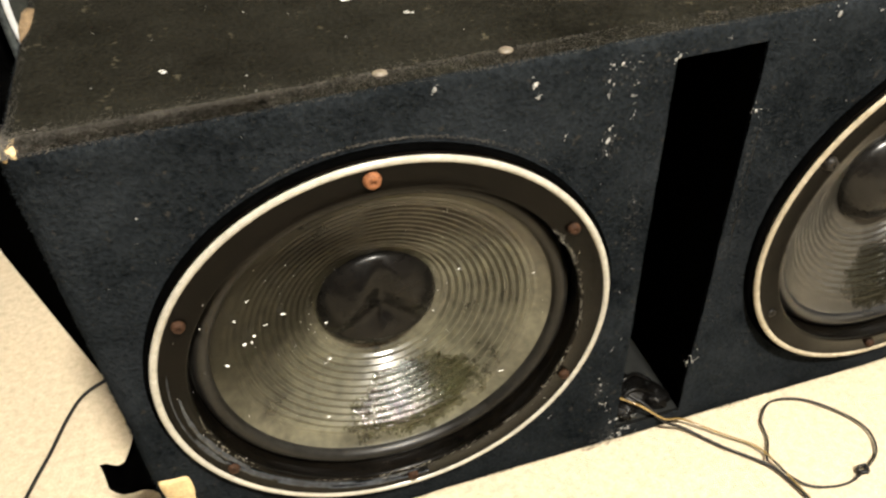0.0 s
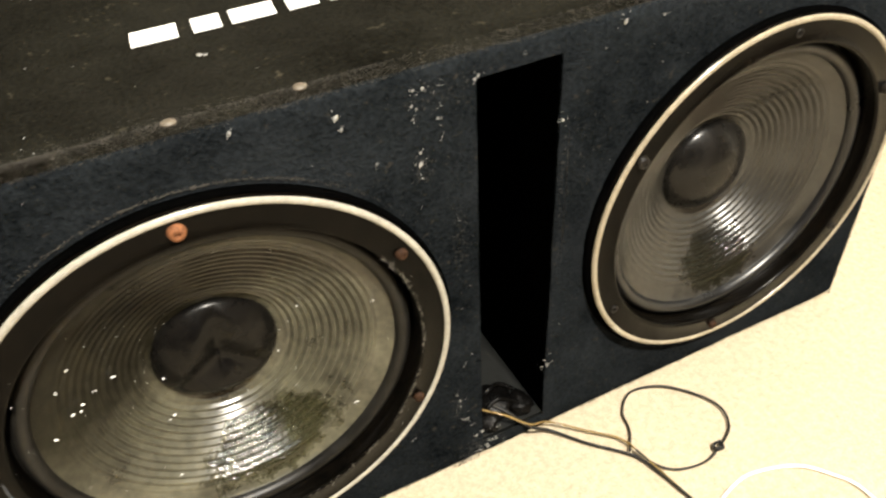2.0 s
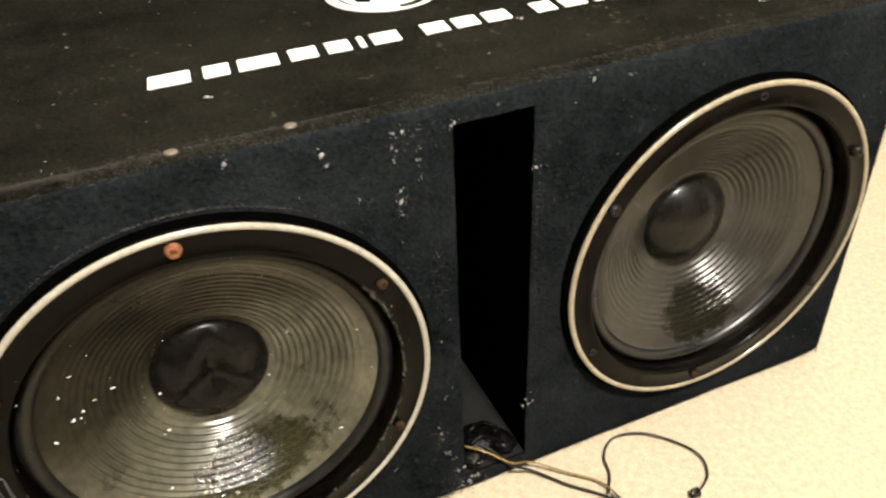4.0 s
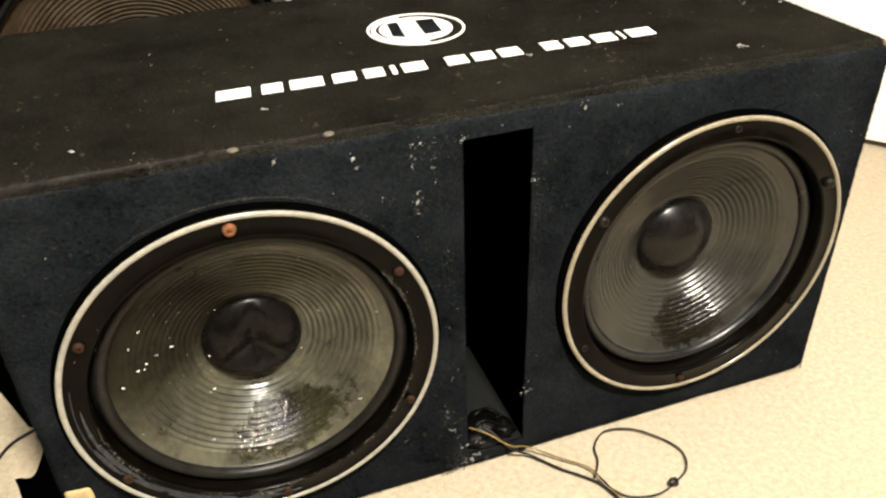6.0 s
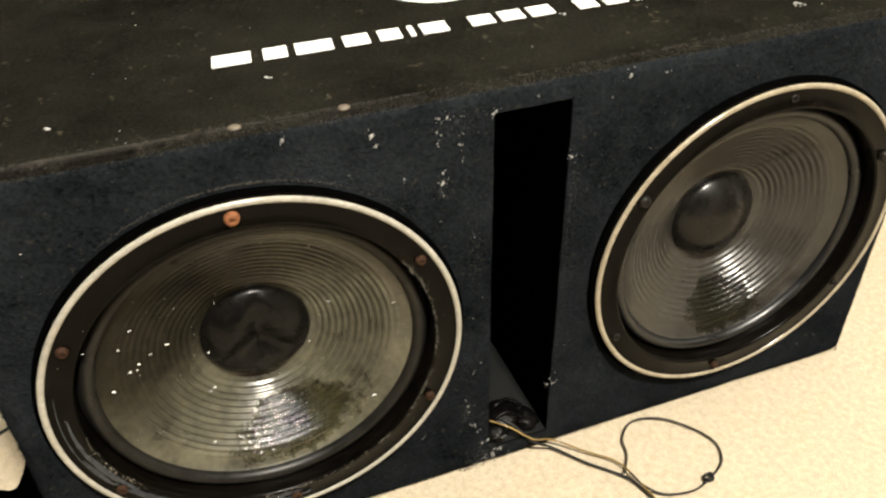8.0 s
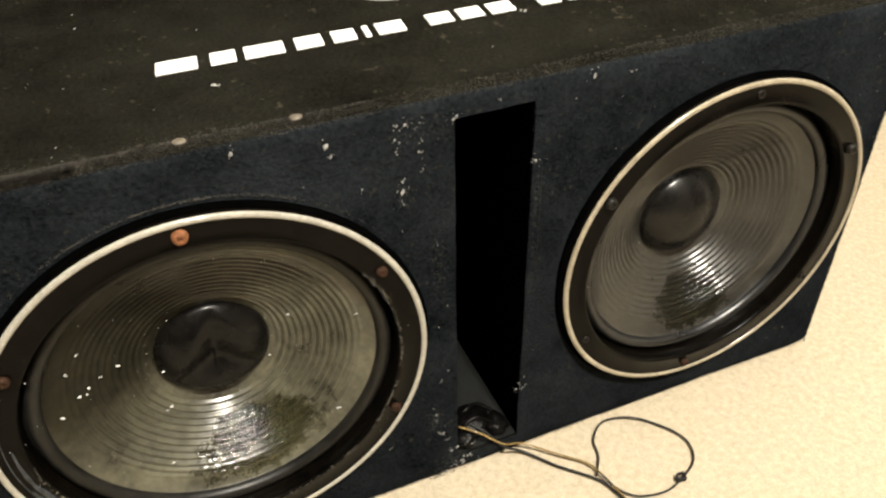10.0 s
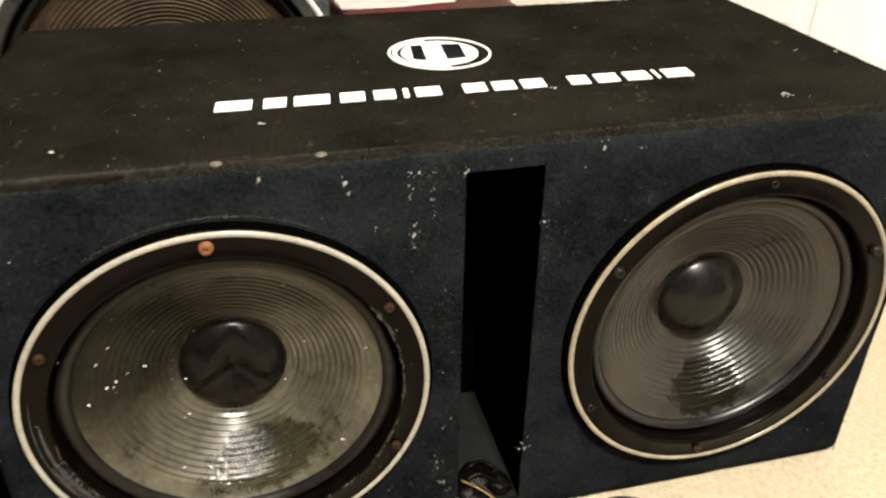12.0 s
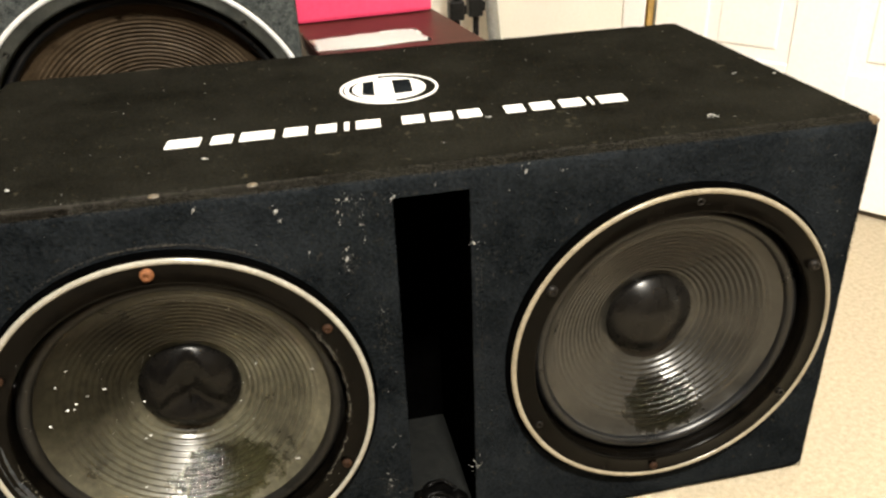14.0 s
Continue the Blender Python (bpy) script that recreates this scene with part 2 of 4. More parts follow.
def box(bm, lo, hi, bevel=0.0, m=None):
    r = bmesh.ops.create_cube(bm, size=1.0)
    vs = r["verts"]
    for v in vs:
        v.co = Vector([lo[i] + (v.co[i] + 0.5) * (hi[i] - lo[i]) for i in range(3)])
    if bevel:
        es = list({e for v in vs for e in v.link_edges})
        out = bmesh.ops.bevel(bm, geom=es, offset=bevel, segments=2, affect="EDGES", profile=0.6)
        vs = list({v for f in out["faces"] for v in f.verts} | {v for v in vs if v.is_valid})
    if m is not None:
        bmesh.ops.transform(bm, matrix=m, verts=[v for v in vs if v.is_valid])
    return bm


def boxed(lo, hi, bevel=0.0, m=None):
    return box(bmesh.new(), lo, hi, bevel, m)


def lathe(cx, cy, cz, profile, segs=96, wob=None):
    """Turns (radius, y) pairs round the y axis through (cx, cy, cz)."""
    bm = bmesh.new()
    rings = []
    for r, y in profile:
        if r < 1e-6:
            rings.append([bm.verts.new((cx, cy + y, cz))])
            continue
        ring = []
        for k in range(segs):
            a = 2 * math.pi * k / segs
            dy = wob(r, a) if wob else 0.0
            ring.append(bm.verts.new((cx + r * math.cos(a), cy + y + dy, cz + r * math.sin(a))))
        rings.append(ring)
    for a, b in zip(rings, rings[1:]):
        for k in range(segs):
            j = (k + 1) % segs
            vs = [a[k % len(a)], a[j % len(a)], b[j % len(b)], b[k % len(b)]]
            vs = list(dict.fromkeys(vs))
            if len(vs) > 2:
                bm.faces.new(vs)
    bmesh.ops.recalc_face_normals(bm, faces=bm.faces)
    return bm


def spline(points, steps=10):
    ps = [Vector(p) for p in points]
    ps = [2 * ps[0] - ps[1]] + ps + [2 * ps[-1] - ps[-2]]
    out = []
    for a, b, c, d in zip(ps, ps[1:], ps[2:], ps[3:]):
        for k in range(steps):
            t = k / steps
            out.append(0.5 * ((2 * b) + (c - a) * t + (2 * a - 5 * b + 4 * c - d) * t * t + (3 * b - a - 3 * c + d) * t ** 3))
    out.append(ps[-2])
    return out


def tube(points, radius, sides=8, steps=10, bm=None):
    bm = bm or bmesh.new()
    line = spline(points, steps)
    rings = []
    for i, p in enumerate(line):
        d = (line[min(i + 1, len(line) - 1)] - line[max(i - 1, 0)]).normalized()
        s = d.cross(Vector((0, 0, 1)))
        s = s.normalized() if s.length > 0.05 else Vector((1, 0, 0))
        u = s.cross(d).normalized()
        rings.append([bm.verts.new(p + radius * (math.cos(2 * math.pi * k / sides) * s + math.sin(2 * math.pi * k / sides) * u)) for k in range(sides)])
    for a, b in zip(rings, rings[1:]):
        for k in range(sides):
            j = (k + 1) % sides
            bm.faces.new((a[k], a[j], b[j], b[k]))
    bm.faces.new(rings[0][::-1])
    bm.faces.new(rings[-1])
    bmesh.ops.recalc_face_normals(bm, faces=bm.faces)
    return bm


def shell(lo, hi, r, extra=((), (), ()), holes=(), cell=0.02, rough=0.0005, seed=0.0):
    """A box with rounded edges and a slightly uneven skin; holes: tests for cells left open in the front (low y) face."""
    lines = []
    for i in range(3):
        a, b = lo[i], hi[i]
        s = {a, b, *extra[i]}
        for f in (0.15, 0.4, 0.7, 1.0, 1.6):
            s |= {a + r * f, b - r * f}
        n = max(2, round((b - a) / cell))
        s |= {a + (b - a) * k / n for k in range(1, n) if min(k, n - k) * (b - a) / n > 2 * r}
        s = sorted(s)
        keep = [s[0]]
        for v in s[1:]:
            if v - keep[-1] > 0.0008:
                keep.append(v)
        lines.append(keep)
    bm = bmesh.new()
    made = {}

    def vert(p):
        key = tuple(round(c, 5) for c in p)
        if key not in made:
            core = Vector([min(max(p[i], lo[i] + r), hi[i] - r) for i in range(3)])
            d = Vector(p) - core
            q = core + d.normalized() * r if d.length > 1e-9 else Vector(p)
            w = noise.noise(q * 60 + Vector((seed, 0, 0))) * rough + noise.noise(q * 9 + Vector((0, seed, 0))) * rough * 1.5
            q = q + (d.normalized() * w if d.length > 1e-9 else Vector((0, 0, 0)))
            made[key] = bm.verts.new(q)
        return made[key]
    for axis in range(3):
        i, j = [k for k in range(3) if k != axis]
        for side in (lo[axis], hi[axis]):
            for a0, a1 in zip(lines[i], lines[i][1:]):
                for b0, b1 in zip(lines[j], lines[j][1:]):
                    if axis == 1 and side == lo[1] and any(h(a0, a1, b0, b1) for h in holes):
                        continue
                    vs = []
                    for a, b in ((a0, b0), (a1, b0), (a1, b1), (a0, b1)):
                        p = [0, 0, 0]
                        p[axis], p[i], p[j] = side, a, b
                        vs.append(vert(p))
                    bm.faces.new(vs)
    bmesh.ops.recalc_face_normals(bm, faces=bm.faces)
    return bm


def slot(x0, x1, z0, z1):
    return lambda a0, a1, b0, b1: x0 - 1e-4 < a0 and a1 < x1 + 1e-4 and z0 - 1e-4 < b0 and b1 < z1 + 1e-4


def round_hole(cx, cz, r):
    return lambda a0, a1, b0, b1: all(math.hypot(a - cx, b - cz) < r for a in (a0, a1) for b in (b0, b1))


def fuzz(bm, a, b, count, outs, length, rng, r=0.011):
    """Short fibres on a rounded edge: the edge's arc has its centre line from a to b, and opens between the outward directions."""
    a, b = Vector(a), Vector(b)
    d = (b - a).normalized()
    for _ in range(count):
        k = rng.uniform(0.1, 0.9) if len(outs) > 1 else 0
        o = (Vector(outs[0]) * math.cos(k * math.pi / 2) + (Vector(outs[-1]) * math.sin(k * math.pi / 2) if len(outs) > 1 else Vector((0, 0, 0)))).normalized()
        p = a.lerp(b, rng.random()) + o * (r - 0.0006)
        tip = p + o * length * rng.uniform(0.3, 1.0) + d * rng.uniform(-1, 1) * length * 0.8
        w = d * rng.uniform(0.0002, 0.00045)
        bm.faces.new([bm.verts.new(p - w), bm.verts.new(p + w), bm.verts.new(tip)])


def chip(bm, p, normal, size, thick, rng, stretch=1.0):
    """A small ragged flake lying on a surface."""
    n = Vector(normal).normalized()
    s = n.cross(Vector((0.3, 0.2, 0.93))).normalized()
    u = n.cross(s)
    k = rng.randint(5, 8)
    turn = rng.random() * 6.28
    rim = []
    for i in range(k):
        a = turn + 2 * math.pi * i / k
        r = size * rng.uniform(0.45, 1.0)
        rim.append(bm.verts.new(Vector(p) + s * (r * math.cos(a)) + u * (r * stretch * math.sin(a))))
    top = bm.verts.new(Vector(p) + n * thick)
    for i in range(k):
        bm.faces.new((rim[i], rim[(i + 1) % k], top))


# ---- room ----
ROOM_N, ROOM_U0, ROOM_U1, BACK_N, HIGH = 0.986, -2.1, 1.75, -2.4, 2.42
bm = bmesh.new()
q = [room(ROOM_U0 - 0.1, BACK_N - 0.1), room(ROOM_U1 + 0.1, BACK_N - 0.1), room(ROOM_U1 + 0.1, ROOM_N + 0.1), room(ROOM_U0 - 0.1, ROOM_N + 0.1)]
bm.faces.new([bm.verts.new(p) for p in q])
bm.normal_update()
for f in bm.faces:
    if f.normal.z < 0:
        f.normal_flip()
structure("floor", bm, M_CARPET, "beige cut-pile carpet covering the whole floor", "carpet")

TURN_WALL = Matrix(((WN.x, WU.x, 0, 0), (WN.y, WU.y, 0, 0), (0, 0, 1, 0), (0, 0, 0, 1)))    # local x out through the door wall, y along it


def u_of(x, y):
    return WU.dot(Vector((x, y, 0)))


D0, D1 = u_of(0.967, 0.336), u_of(0.623, 0.812)      # latch side and hinge side of the door
DOOR_H = 2.03
bm = bmesh.new()
box(bm, (ROOM_N, ROOM_U0, 0), (ROOM_N + 0.1, D0 - 0.012, HIGH), m=TURN_WALL)
box(bm, (ROOM_N, D1 + 0.012, 0), (ROOM_N + 0.1, ROOM_U1, HIGH), m=TURN_WALL)
box(bm, (ROOM_N, D0 - 0.012, DOOR_H + 0.015), (ROOM_N + 0.1, D1 + 0.012, HIGH), m=TURN_WALL)
structure("wall_east", bm, M_WALL, "cream painted wall with a white door in it", "wall")
structure("wall_north", boxed((BACK_N, ROOM_U1, 0), (ROOM_N + 0.1, ROOM_U1 + 0.1, HIGH), m=TURN_WALL), M_WALL, "plain cream painted wall", "wall")
# these two walls stay out of view; dark only to cut bounced light
structure("wall_south", boxed((BACK_N, ROOM_U0 - 0.1, 0), (ROOM_N + 0.1, ROOM_U0, HIGH), m=TURN_WALL), M_UNSEEN_DARK, "plain wall out of view, darkened to bounce less light", "wall")
structure("wall_west", boxed((BACK_N - 0.1, ROOM_U0 - 0.1, 0), (BACK_N, ROOM_U1 + 0.1, HIGH), m=TURN_WALL), M_UNSEEN_DARK, "plain wall out of view, darkened to bounce less light", "wall")
structure("ceiling", boxed((BACK_N - 0.1, ROOM_U0 - 0.1, HIGH), (ROOM_N + 0.1, ROOM_U1 + 0.1, HIGH + 0.08), m=TURN_WALL), M_CEIL,
          "plain white painted ceiling", "ceiling")

# door leaf with raised panels, casing, stop and hinges
door = tagged(new("door_1"), "white painted panelled door, shut, with brass hinges", "door", kind="structure")
door.location = room((D0 + D1) / 2, ROOM_N)
STILE = 0.10
PW = (D1 - D0 - 3 * STILE) / 2
bm = bmesh.new()
rails = [(0.012, 0.235), (0.80, 0.92), (1.52, 1.62), (DOOR_H - 0.11, DOOR_H)]
for a in (D0 + 0.002, D0 + STILE + PW, D1 - STILE):
    box(bm, (ROOM_N + 0.012, a, 0.012), (ROOM_N + 0.047, a + STILE - 0.002, DOOR_H), 0.003, TURN_WALL)
for z0, z1 in rails:
    for a in (D0 + STILE, D0 + 2 * STILE + PW):
        box(bm, (ROOM_N + 0.0125, a - 0.002, z0), (ROOM_N + 0.0465, a + PW + 0.002, z1), 0.003, TURN_WALL)
part("door_frame", bm, M_DOOR, door, smooth=False)
for z0, z1 in ((0.235, 0.80), (0.92, 1.52), (1.62, DOOR_H - 0.11)):
    for a in (D0 + STILE, D0 + 2 * STILE + PW):
        bm = boxed((ROOM_N + 0.0160, a - 0.004, z0 - 0.004), (ROOM_N + 0.040, a + PW + 0.004, z1 + 0.004), 0, TURN_WALL)
        box(bm, (ROOM_N + 0.0138, a + 0.02, z0 + 0.02), (ROOM_N + 0.021, a + PW - 0.02, z1 - 0.02), 0.004, TURN_WALL)
        part("panel", bm, M_DOOR, door, smooth=False)
for z in (0.26, 1.0, 1.78):
    part("hinge", boxed((ROOM_N - 0.011, D1 + 0.001, z - 0.06), (ROOM_N + 0.012, D1 + 0.0065, z + 0.06), 0.002, TURN_WALL), M_BRASS, door, "tarnished brass hinge", smooth=False)
for i, (a, b, z0, z1) in enumerate(((D0 - 0.066, D0 - 0.008, 0.0, DOOR_H + 0.07), (D1 + 0.008, D1 + 0.054, 0.0, DOOR_H + 0.07), (D0 - 0.0075, D1 + 0.0075, DOOR_H + 0.012, DOOR_H + 0.07))):
    bm = boxed((ROOM_N - 0.008, a, z0), (ROOM_N + 0.002, b, z1), 0.004, TURN_WALL)
    structure("door_trim", bm, M_DOOR, "white painted door casing", "trim")
for a, b in ((ROOM_U0, D0 - 0.067), (D1 + 0.055, ROOM_U1)):
    structure("baseboard", boxed((ROOM_N - 0.012, a, 0), (ROOM_N + 0.002, b, 0.085), 0.004, TURN_WALL), M_DOOR, "white painted baseboard along the wall", "baseboard")

# ceiling lamp, overhead
light = thing("ceiling_light", (LAMP[0], LAMP[1], HIGH), "brass ceiling light hanging on a short stem", "ceiling light")
bm = bmesh.new()
bmesh.ops.create_cone(bm, segments=40, radius1=0.17, radius2=0.17, depth=0.03, cap_ends=True, matrix=Matrix.Translation((LAMP[0], LAMP[1], HIGH - 0.016)))
part("base_plate", bm, M_BRASS, light, smooth=False)
part("stem", tube([(LAMP[0], LAMP[1], HIGH - 0.033), (LAMP[0], LAMP[1], 2.30), (LAMP[0], LAMP[1], LAMP[2] + 0.06)], 0.007, 10, 3), M_BRASS, light)


# ---- subwoofer box ----
X0, X1, DEEP, TALL = -0.331, 0.441, 0.372, 0.386
CZ = 0.193
PX0, PX1, PZ0, PZ1 = 0.026, 0.086, 0.022, 0.366
PORT = 0.155                                           # depth of the slot port
rng = random.Random(5)
sub = thing("subwoofer_box", ((X0 + X1) / 2, DEEP / 2, 0), "black carpeted twin subwoofer box with worn edges, standing on beige carpet", "speaker")
part("cabinet", shell((X0, 0, 0), (X1, DEEP, TALL), 0.011, ((PX0, PX1), (), (PZ0, PZ1)), (slot(PX0, PX1, PZ0, PZ1), round_hole(-0.154, CZ, 0.147), round_hole(0.269, CZ, 0.147)), cell=0.009, rough=0.0007), M_FELT, sub)
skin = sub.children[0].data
skin.materials.append(M_FELT_TOP)                       # the top's brown dust and its different light, both put into the colour
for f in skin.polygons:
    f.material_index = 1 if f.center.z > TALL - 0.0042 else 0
# walls and back are blackened: the port's inner shade is in their colour
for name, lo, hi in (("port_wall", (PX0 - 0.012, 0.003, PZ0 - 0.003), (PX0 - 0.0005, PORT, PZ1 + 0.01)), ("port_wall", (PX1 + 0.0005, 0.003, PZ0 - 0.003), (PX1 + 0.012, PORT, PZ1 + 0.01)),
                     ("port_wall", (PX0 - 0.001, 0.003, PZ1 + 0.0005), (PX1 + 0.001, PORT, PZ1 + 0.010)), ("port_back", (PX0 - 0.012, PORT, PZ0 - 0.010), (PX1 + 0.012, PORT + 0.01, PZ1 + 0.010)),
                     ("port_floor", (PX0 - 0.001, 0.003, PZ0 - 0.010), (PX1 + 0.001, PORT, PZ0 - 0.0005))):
    part(name, boxed(lo, hi), M_PORT if name == "port_floor" else M_BLACK_AND_SHADE, sub, "grey painted floor of the slot port" if name == "port_floor" else "", smooth=False)

# fibres along the carpet's edges
bm = bmesh.new()
E = 0.011
for a, b, n, outs in (((X1 - E, E, 0), (X1 - E, E, TALL - E), 1500, ((1, 0, 0), (0, -1, 0))), ((X0 + E, E, 0), (X0 + E, E, TALL - E), 1500, ((-1, 0, 0), (0, -1, 0))),
                      ((X0 + E, E, TALL - E), (X1 - E, E, TALL - E), 2400, ((0, -1, 0), (0, 0, 1))),
                      ((X0 + E, E, TALL - E), (X0 + E, DEEP - E, TALL - E), 1500, ((-1, 0, 0), (0, 0, 1))),
                      ((X1 - E, E, TALL - E), (X1 - E, DEEP - E, TALL - E), 1500, ((1, 0, 0), (0, 0, 1))),
                      ((X0 + E, DEEP - E, TALL - E), (X1 - E, DEEP - E, TALL - E), 1800, ((0, 1, 0), (0, 0, 1))),
                      ((X0 + E, E, E), (X1 - E, E, E), 1500, ((0, -1, 0), (0, 0, -1)))):
    fuzz(bm, a, b, n, outs, 0.0024, rng)
for x, o in ((PX0, (1, 0, 0)), (PX1, (-1, 0, 0))):
    fuzz(bm, (x, 0.001, PZ0), (x, 0.001, PZ1), 400, (o, (0, -1, 0)), 0.0018, rng, 0.0005)
part("edge_fuzz", bm, M_FELT, sub, smooth=False, kind="stuff")

# scuffed, dusty fibres along the front top edge and beside the port
bm = bmesh.new()
for x0, x1, n in ((X0 + E, -0.20, 11000), (-0.20, -0.02, 3600), (-0.02, X1 - E, 3200)):
    fuzz(bm, (x0, E, TALL - E), (x1, E, TALL - E), n, ((0, -0.85, 0.5), (0, 0.1, 1)), 0.0016, rng, 0.0114)
fuzz(bm, (PX1 + 0.007, E, 0.19), (PX1 + 0.007, E, 0.31), 500, ((0.1, -1, 0), (0.05, -1, 0)), 0.0016, rng, 0.0114)
fuzz(bm, (X0 + E, 0.02, TALL - E), (X0 + E, 0.30, TALL - E), 700, ((-0.75, 0, 0.66), (0, 0, 1)), 0.0016, rng, 0.0114)
part("scuffed_fuzz", bm, M_WORN, sub, "pale scuffed carpet fibres", smooth=False, kind="stuff")


def on_carpet(x, z):
    """Whether a place on the front is clear of the drivers and the port."""
    return all(math.hypot(x - cx, z - CZ) > 0.1572 for cx in (-0.154, 0.269)) and not PX0 - 0.003 < x < PX1 + 0.003


bm = bmesh.new()
spots = [(-0.117, 0.376, 2.6), (-0.060, 0.367, 2.8), (-0.058, 0.359, 1.8), (-0.0139, 0.370, 2.2), (-0.008, 0.370, 2.4), (0.002, 0.369, 2.4), (-0.0155, 0.3606, 1.8),
         (-0.015, 0.352, 2.0), (0.0004, 0.348, 2.4), (0.003, 0.3557, 1.4), (-0.0126, 0.358, 1.2), (-0.012, 0.320, 2.6), (-0.012, 0.328, 1.6), (-0.012, 0.310, 1.6), (0.0028, 0.3347, 1.8),
         (-0.0138, 0.289, 1.1), (0.025, 0.366, 2.6), (0.0275, 0.3675, 2.2), (0.088, 0.319, 2.8), (0.097, 0.318, 1.0), (0.130, 0.375, 3.0), (0.059, 0.3725, 1.6), (0.160, 0.372, 1.4), (-0.040, 0.330, 1.4),
         (0.082, 0.086, 2.8), (0.085, 0.092, 1.6), (0.011, 0.126, 1.6), (0.006, 0.088, 2.4), (0.007, 0.080, 2.0), (0.004, 0.096, 1.6), (0.026, 0.036, 3.0), (0.020, 0.034, 2.4),
         (0.040, 0.033, 2.2), (-0.037, 0.064, 1.4), (0.018, 0.137, 1.1), (0.012, 0.268, 1.0), (0.036, 0.018, 2.4), (0.024, 0.016, 2.4)]
for x, z, s in spots:
    for k in range(int(s * 2.4)):
        d = 0.0011 if k else 0.0
        chip(bm, (x + rng.gauss(0, d * s), -0.0004, z + rng.gauss(0, d * s)), (0, -1, 0), rng.uniform(0.00025, 0.0006) if k else s * 0.0006, 0.0005, rng, rng.uniform(0.6, 2.0))
for x, z, w in ((0.030, 0.013, 3.4), (0.022, 0.010, 2.6), (0.040, 0.018, 2.2), (0.014, 0.006, 2.0), (0.033, 0.021, 1.8), (0.046, 0.010, 1.8), (0.012, 0.062, 2.2), (0.016, 0.052, 1.6), (0.090, 0.086, 2.2)):
    for k in range(5):
        chip(bm, (x + rng.gauss(0, 0.0016), -0.0004, z + rng.gauss(0, 0.0014)), (0, -1, 0), w * rng.uniform(0.0003, 0.0007), 0.0004, rng, rng.uniform(0.5, 1.3))
for _ in range(150):
    x, z = rng.uniform(X0 + 0.01, X1 - 0.01), rng.uniform(0.02, TALL - 0.012)
    if not on_carpet(x, z):
        continue
    chip(bm, (x, -0.0004, z), (0, -1, 0), rng.choice((0.0003, 0.0004, 0.0005, 0.0008)), 0.0005, rng)
smudge = bmesh.new()                                   # dusty rubbed places round the port
for x, z, wide, tall, n in ((0.026, 0.020, 0.012, 0.007, 260), (0.010, 0.010, 0.008, 0.005, 90), (0.006, 0.082, 0.0025, 0.012, 110), (0.012, 0.255, 0.004, 0.018, 110), (-0.012, 0.318, 0.003, 0.006, 80),
                            (0.0885, 0.265, 0.0012, 0.030, 160), (0.0885, 0.150, 0.0012, 0.030, 70), (0.0, 0.362, 0.012, 0.006, 110), (-0.090, 0.305, 0.030, 0.012, 120), (0.100, 0.300, 0.012, 0.020, 70)):
    for _ in range(n):
        px, pz = rng.gauss(x, wide), rng.gauss(z, tall)
        if not on_carpet(px, pz) and pz > PZ0:
            continue
        chip(smudge, (px, -0.0005, max(0.003, pz)), (0, -1, 0), rng.uniform(0.0003, 0.0010), 0.0003, rng, rng.uniform(0.5, 2.2))
part("rubbed_dust", smudge, M_SMUDGE, sub, "pale rubbed smudges round the port", smooth=False, kind="stuff")
part("plaster_dust", bm, M_FLECK, sub, "white plaster flecks stuck to the front", smooth=False, kind="stuff")
bm = bmesh.new()
for _ in range(80):
    x, y = rng.uniform(X0 + 0.01, X1 - 0.01), rng.uniform(0.012, DEEP - 0.01)
    chip(bm, (x, y, TALL + 0.0002), (0, 0, 1), rng.choice((0.0003, 0.0004, 0.0005, 0.0008)), 0.0005, rng, rng.uniform(0.5, 2.4))
for x, y, s in ((-0.111, 0.072, 1.8), (0.128, 0.098, 2.2), (0.3083, 0.0467, 2.6), (0.311, 0.041, 1.8), (0.305, 0.041, 1.6), (-0.25, 0.05, 2.2), (0.3885, 0.1495, 2.0), (0.4264, 0.1362, 2.2)):
    for k in range(3):
        chip(bm, (x + rng.gauss(0, 0.0015), y + rng.gauss(0, 0.002), TALL + 0.0003), (0, 0, 1), s * 0.0006, 0.0006, rng, 2.0)
grime = bmesh.new()
for _ in range(16000):
    x = X0 + 0.004 + (X1 - X0 - 0.008) * rng.random() ** 3.1
    y = 0.0014 + abs(rng.gauss(0, 0.0068 if x < -0.1 else 0.0030))
    if noise.noise(Vector((x * 45, y * 60, 4.0))) + rng.uniform(0.1, 0.9) > 0:
        chip(grime, (x, y, TALL + 0.0003 if y > 0.011 else TALL - 0.011 + math.sqrt(0.011 ** 2 - (0.011 - y) ** 2) + 0.0003), (0, -0.3, 1), rng.uniform(0.00010, 0.00034), 0.0002, rng, rng.uniform(0.6, 2.0))
part("dust_band", grime, M_WORN, sub, "grey-brown dust along the worn front edge", smooth=False, kind="stuff")
part("lint", bm, M_FLECK, sub, "pale lint on the top", smooth=False, kind="stuff")


def blob(at, size, seed, sub_div=3):
    bm = bmesh.new()
    bmesh.ops.create_icosphere(bm, subdivisions=sub_div, radius=1.0)
    for v in bm.verts:
        k = 1 + 0.35 * noise.noise(v.co * 2.2 + Vector((seed, 0, 0)))
        v.co = Vector(at) + Vector([v.co[i] * size[i] * k for i in range(3)])
    return bm


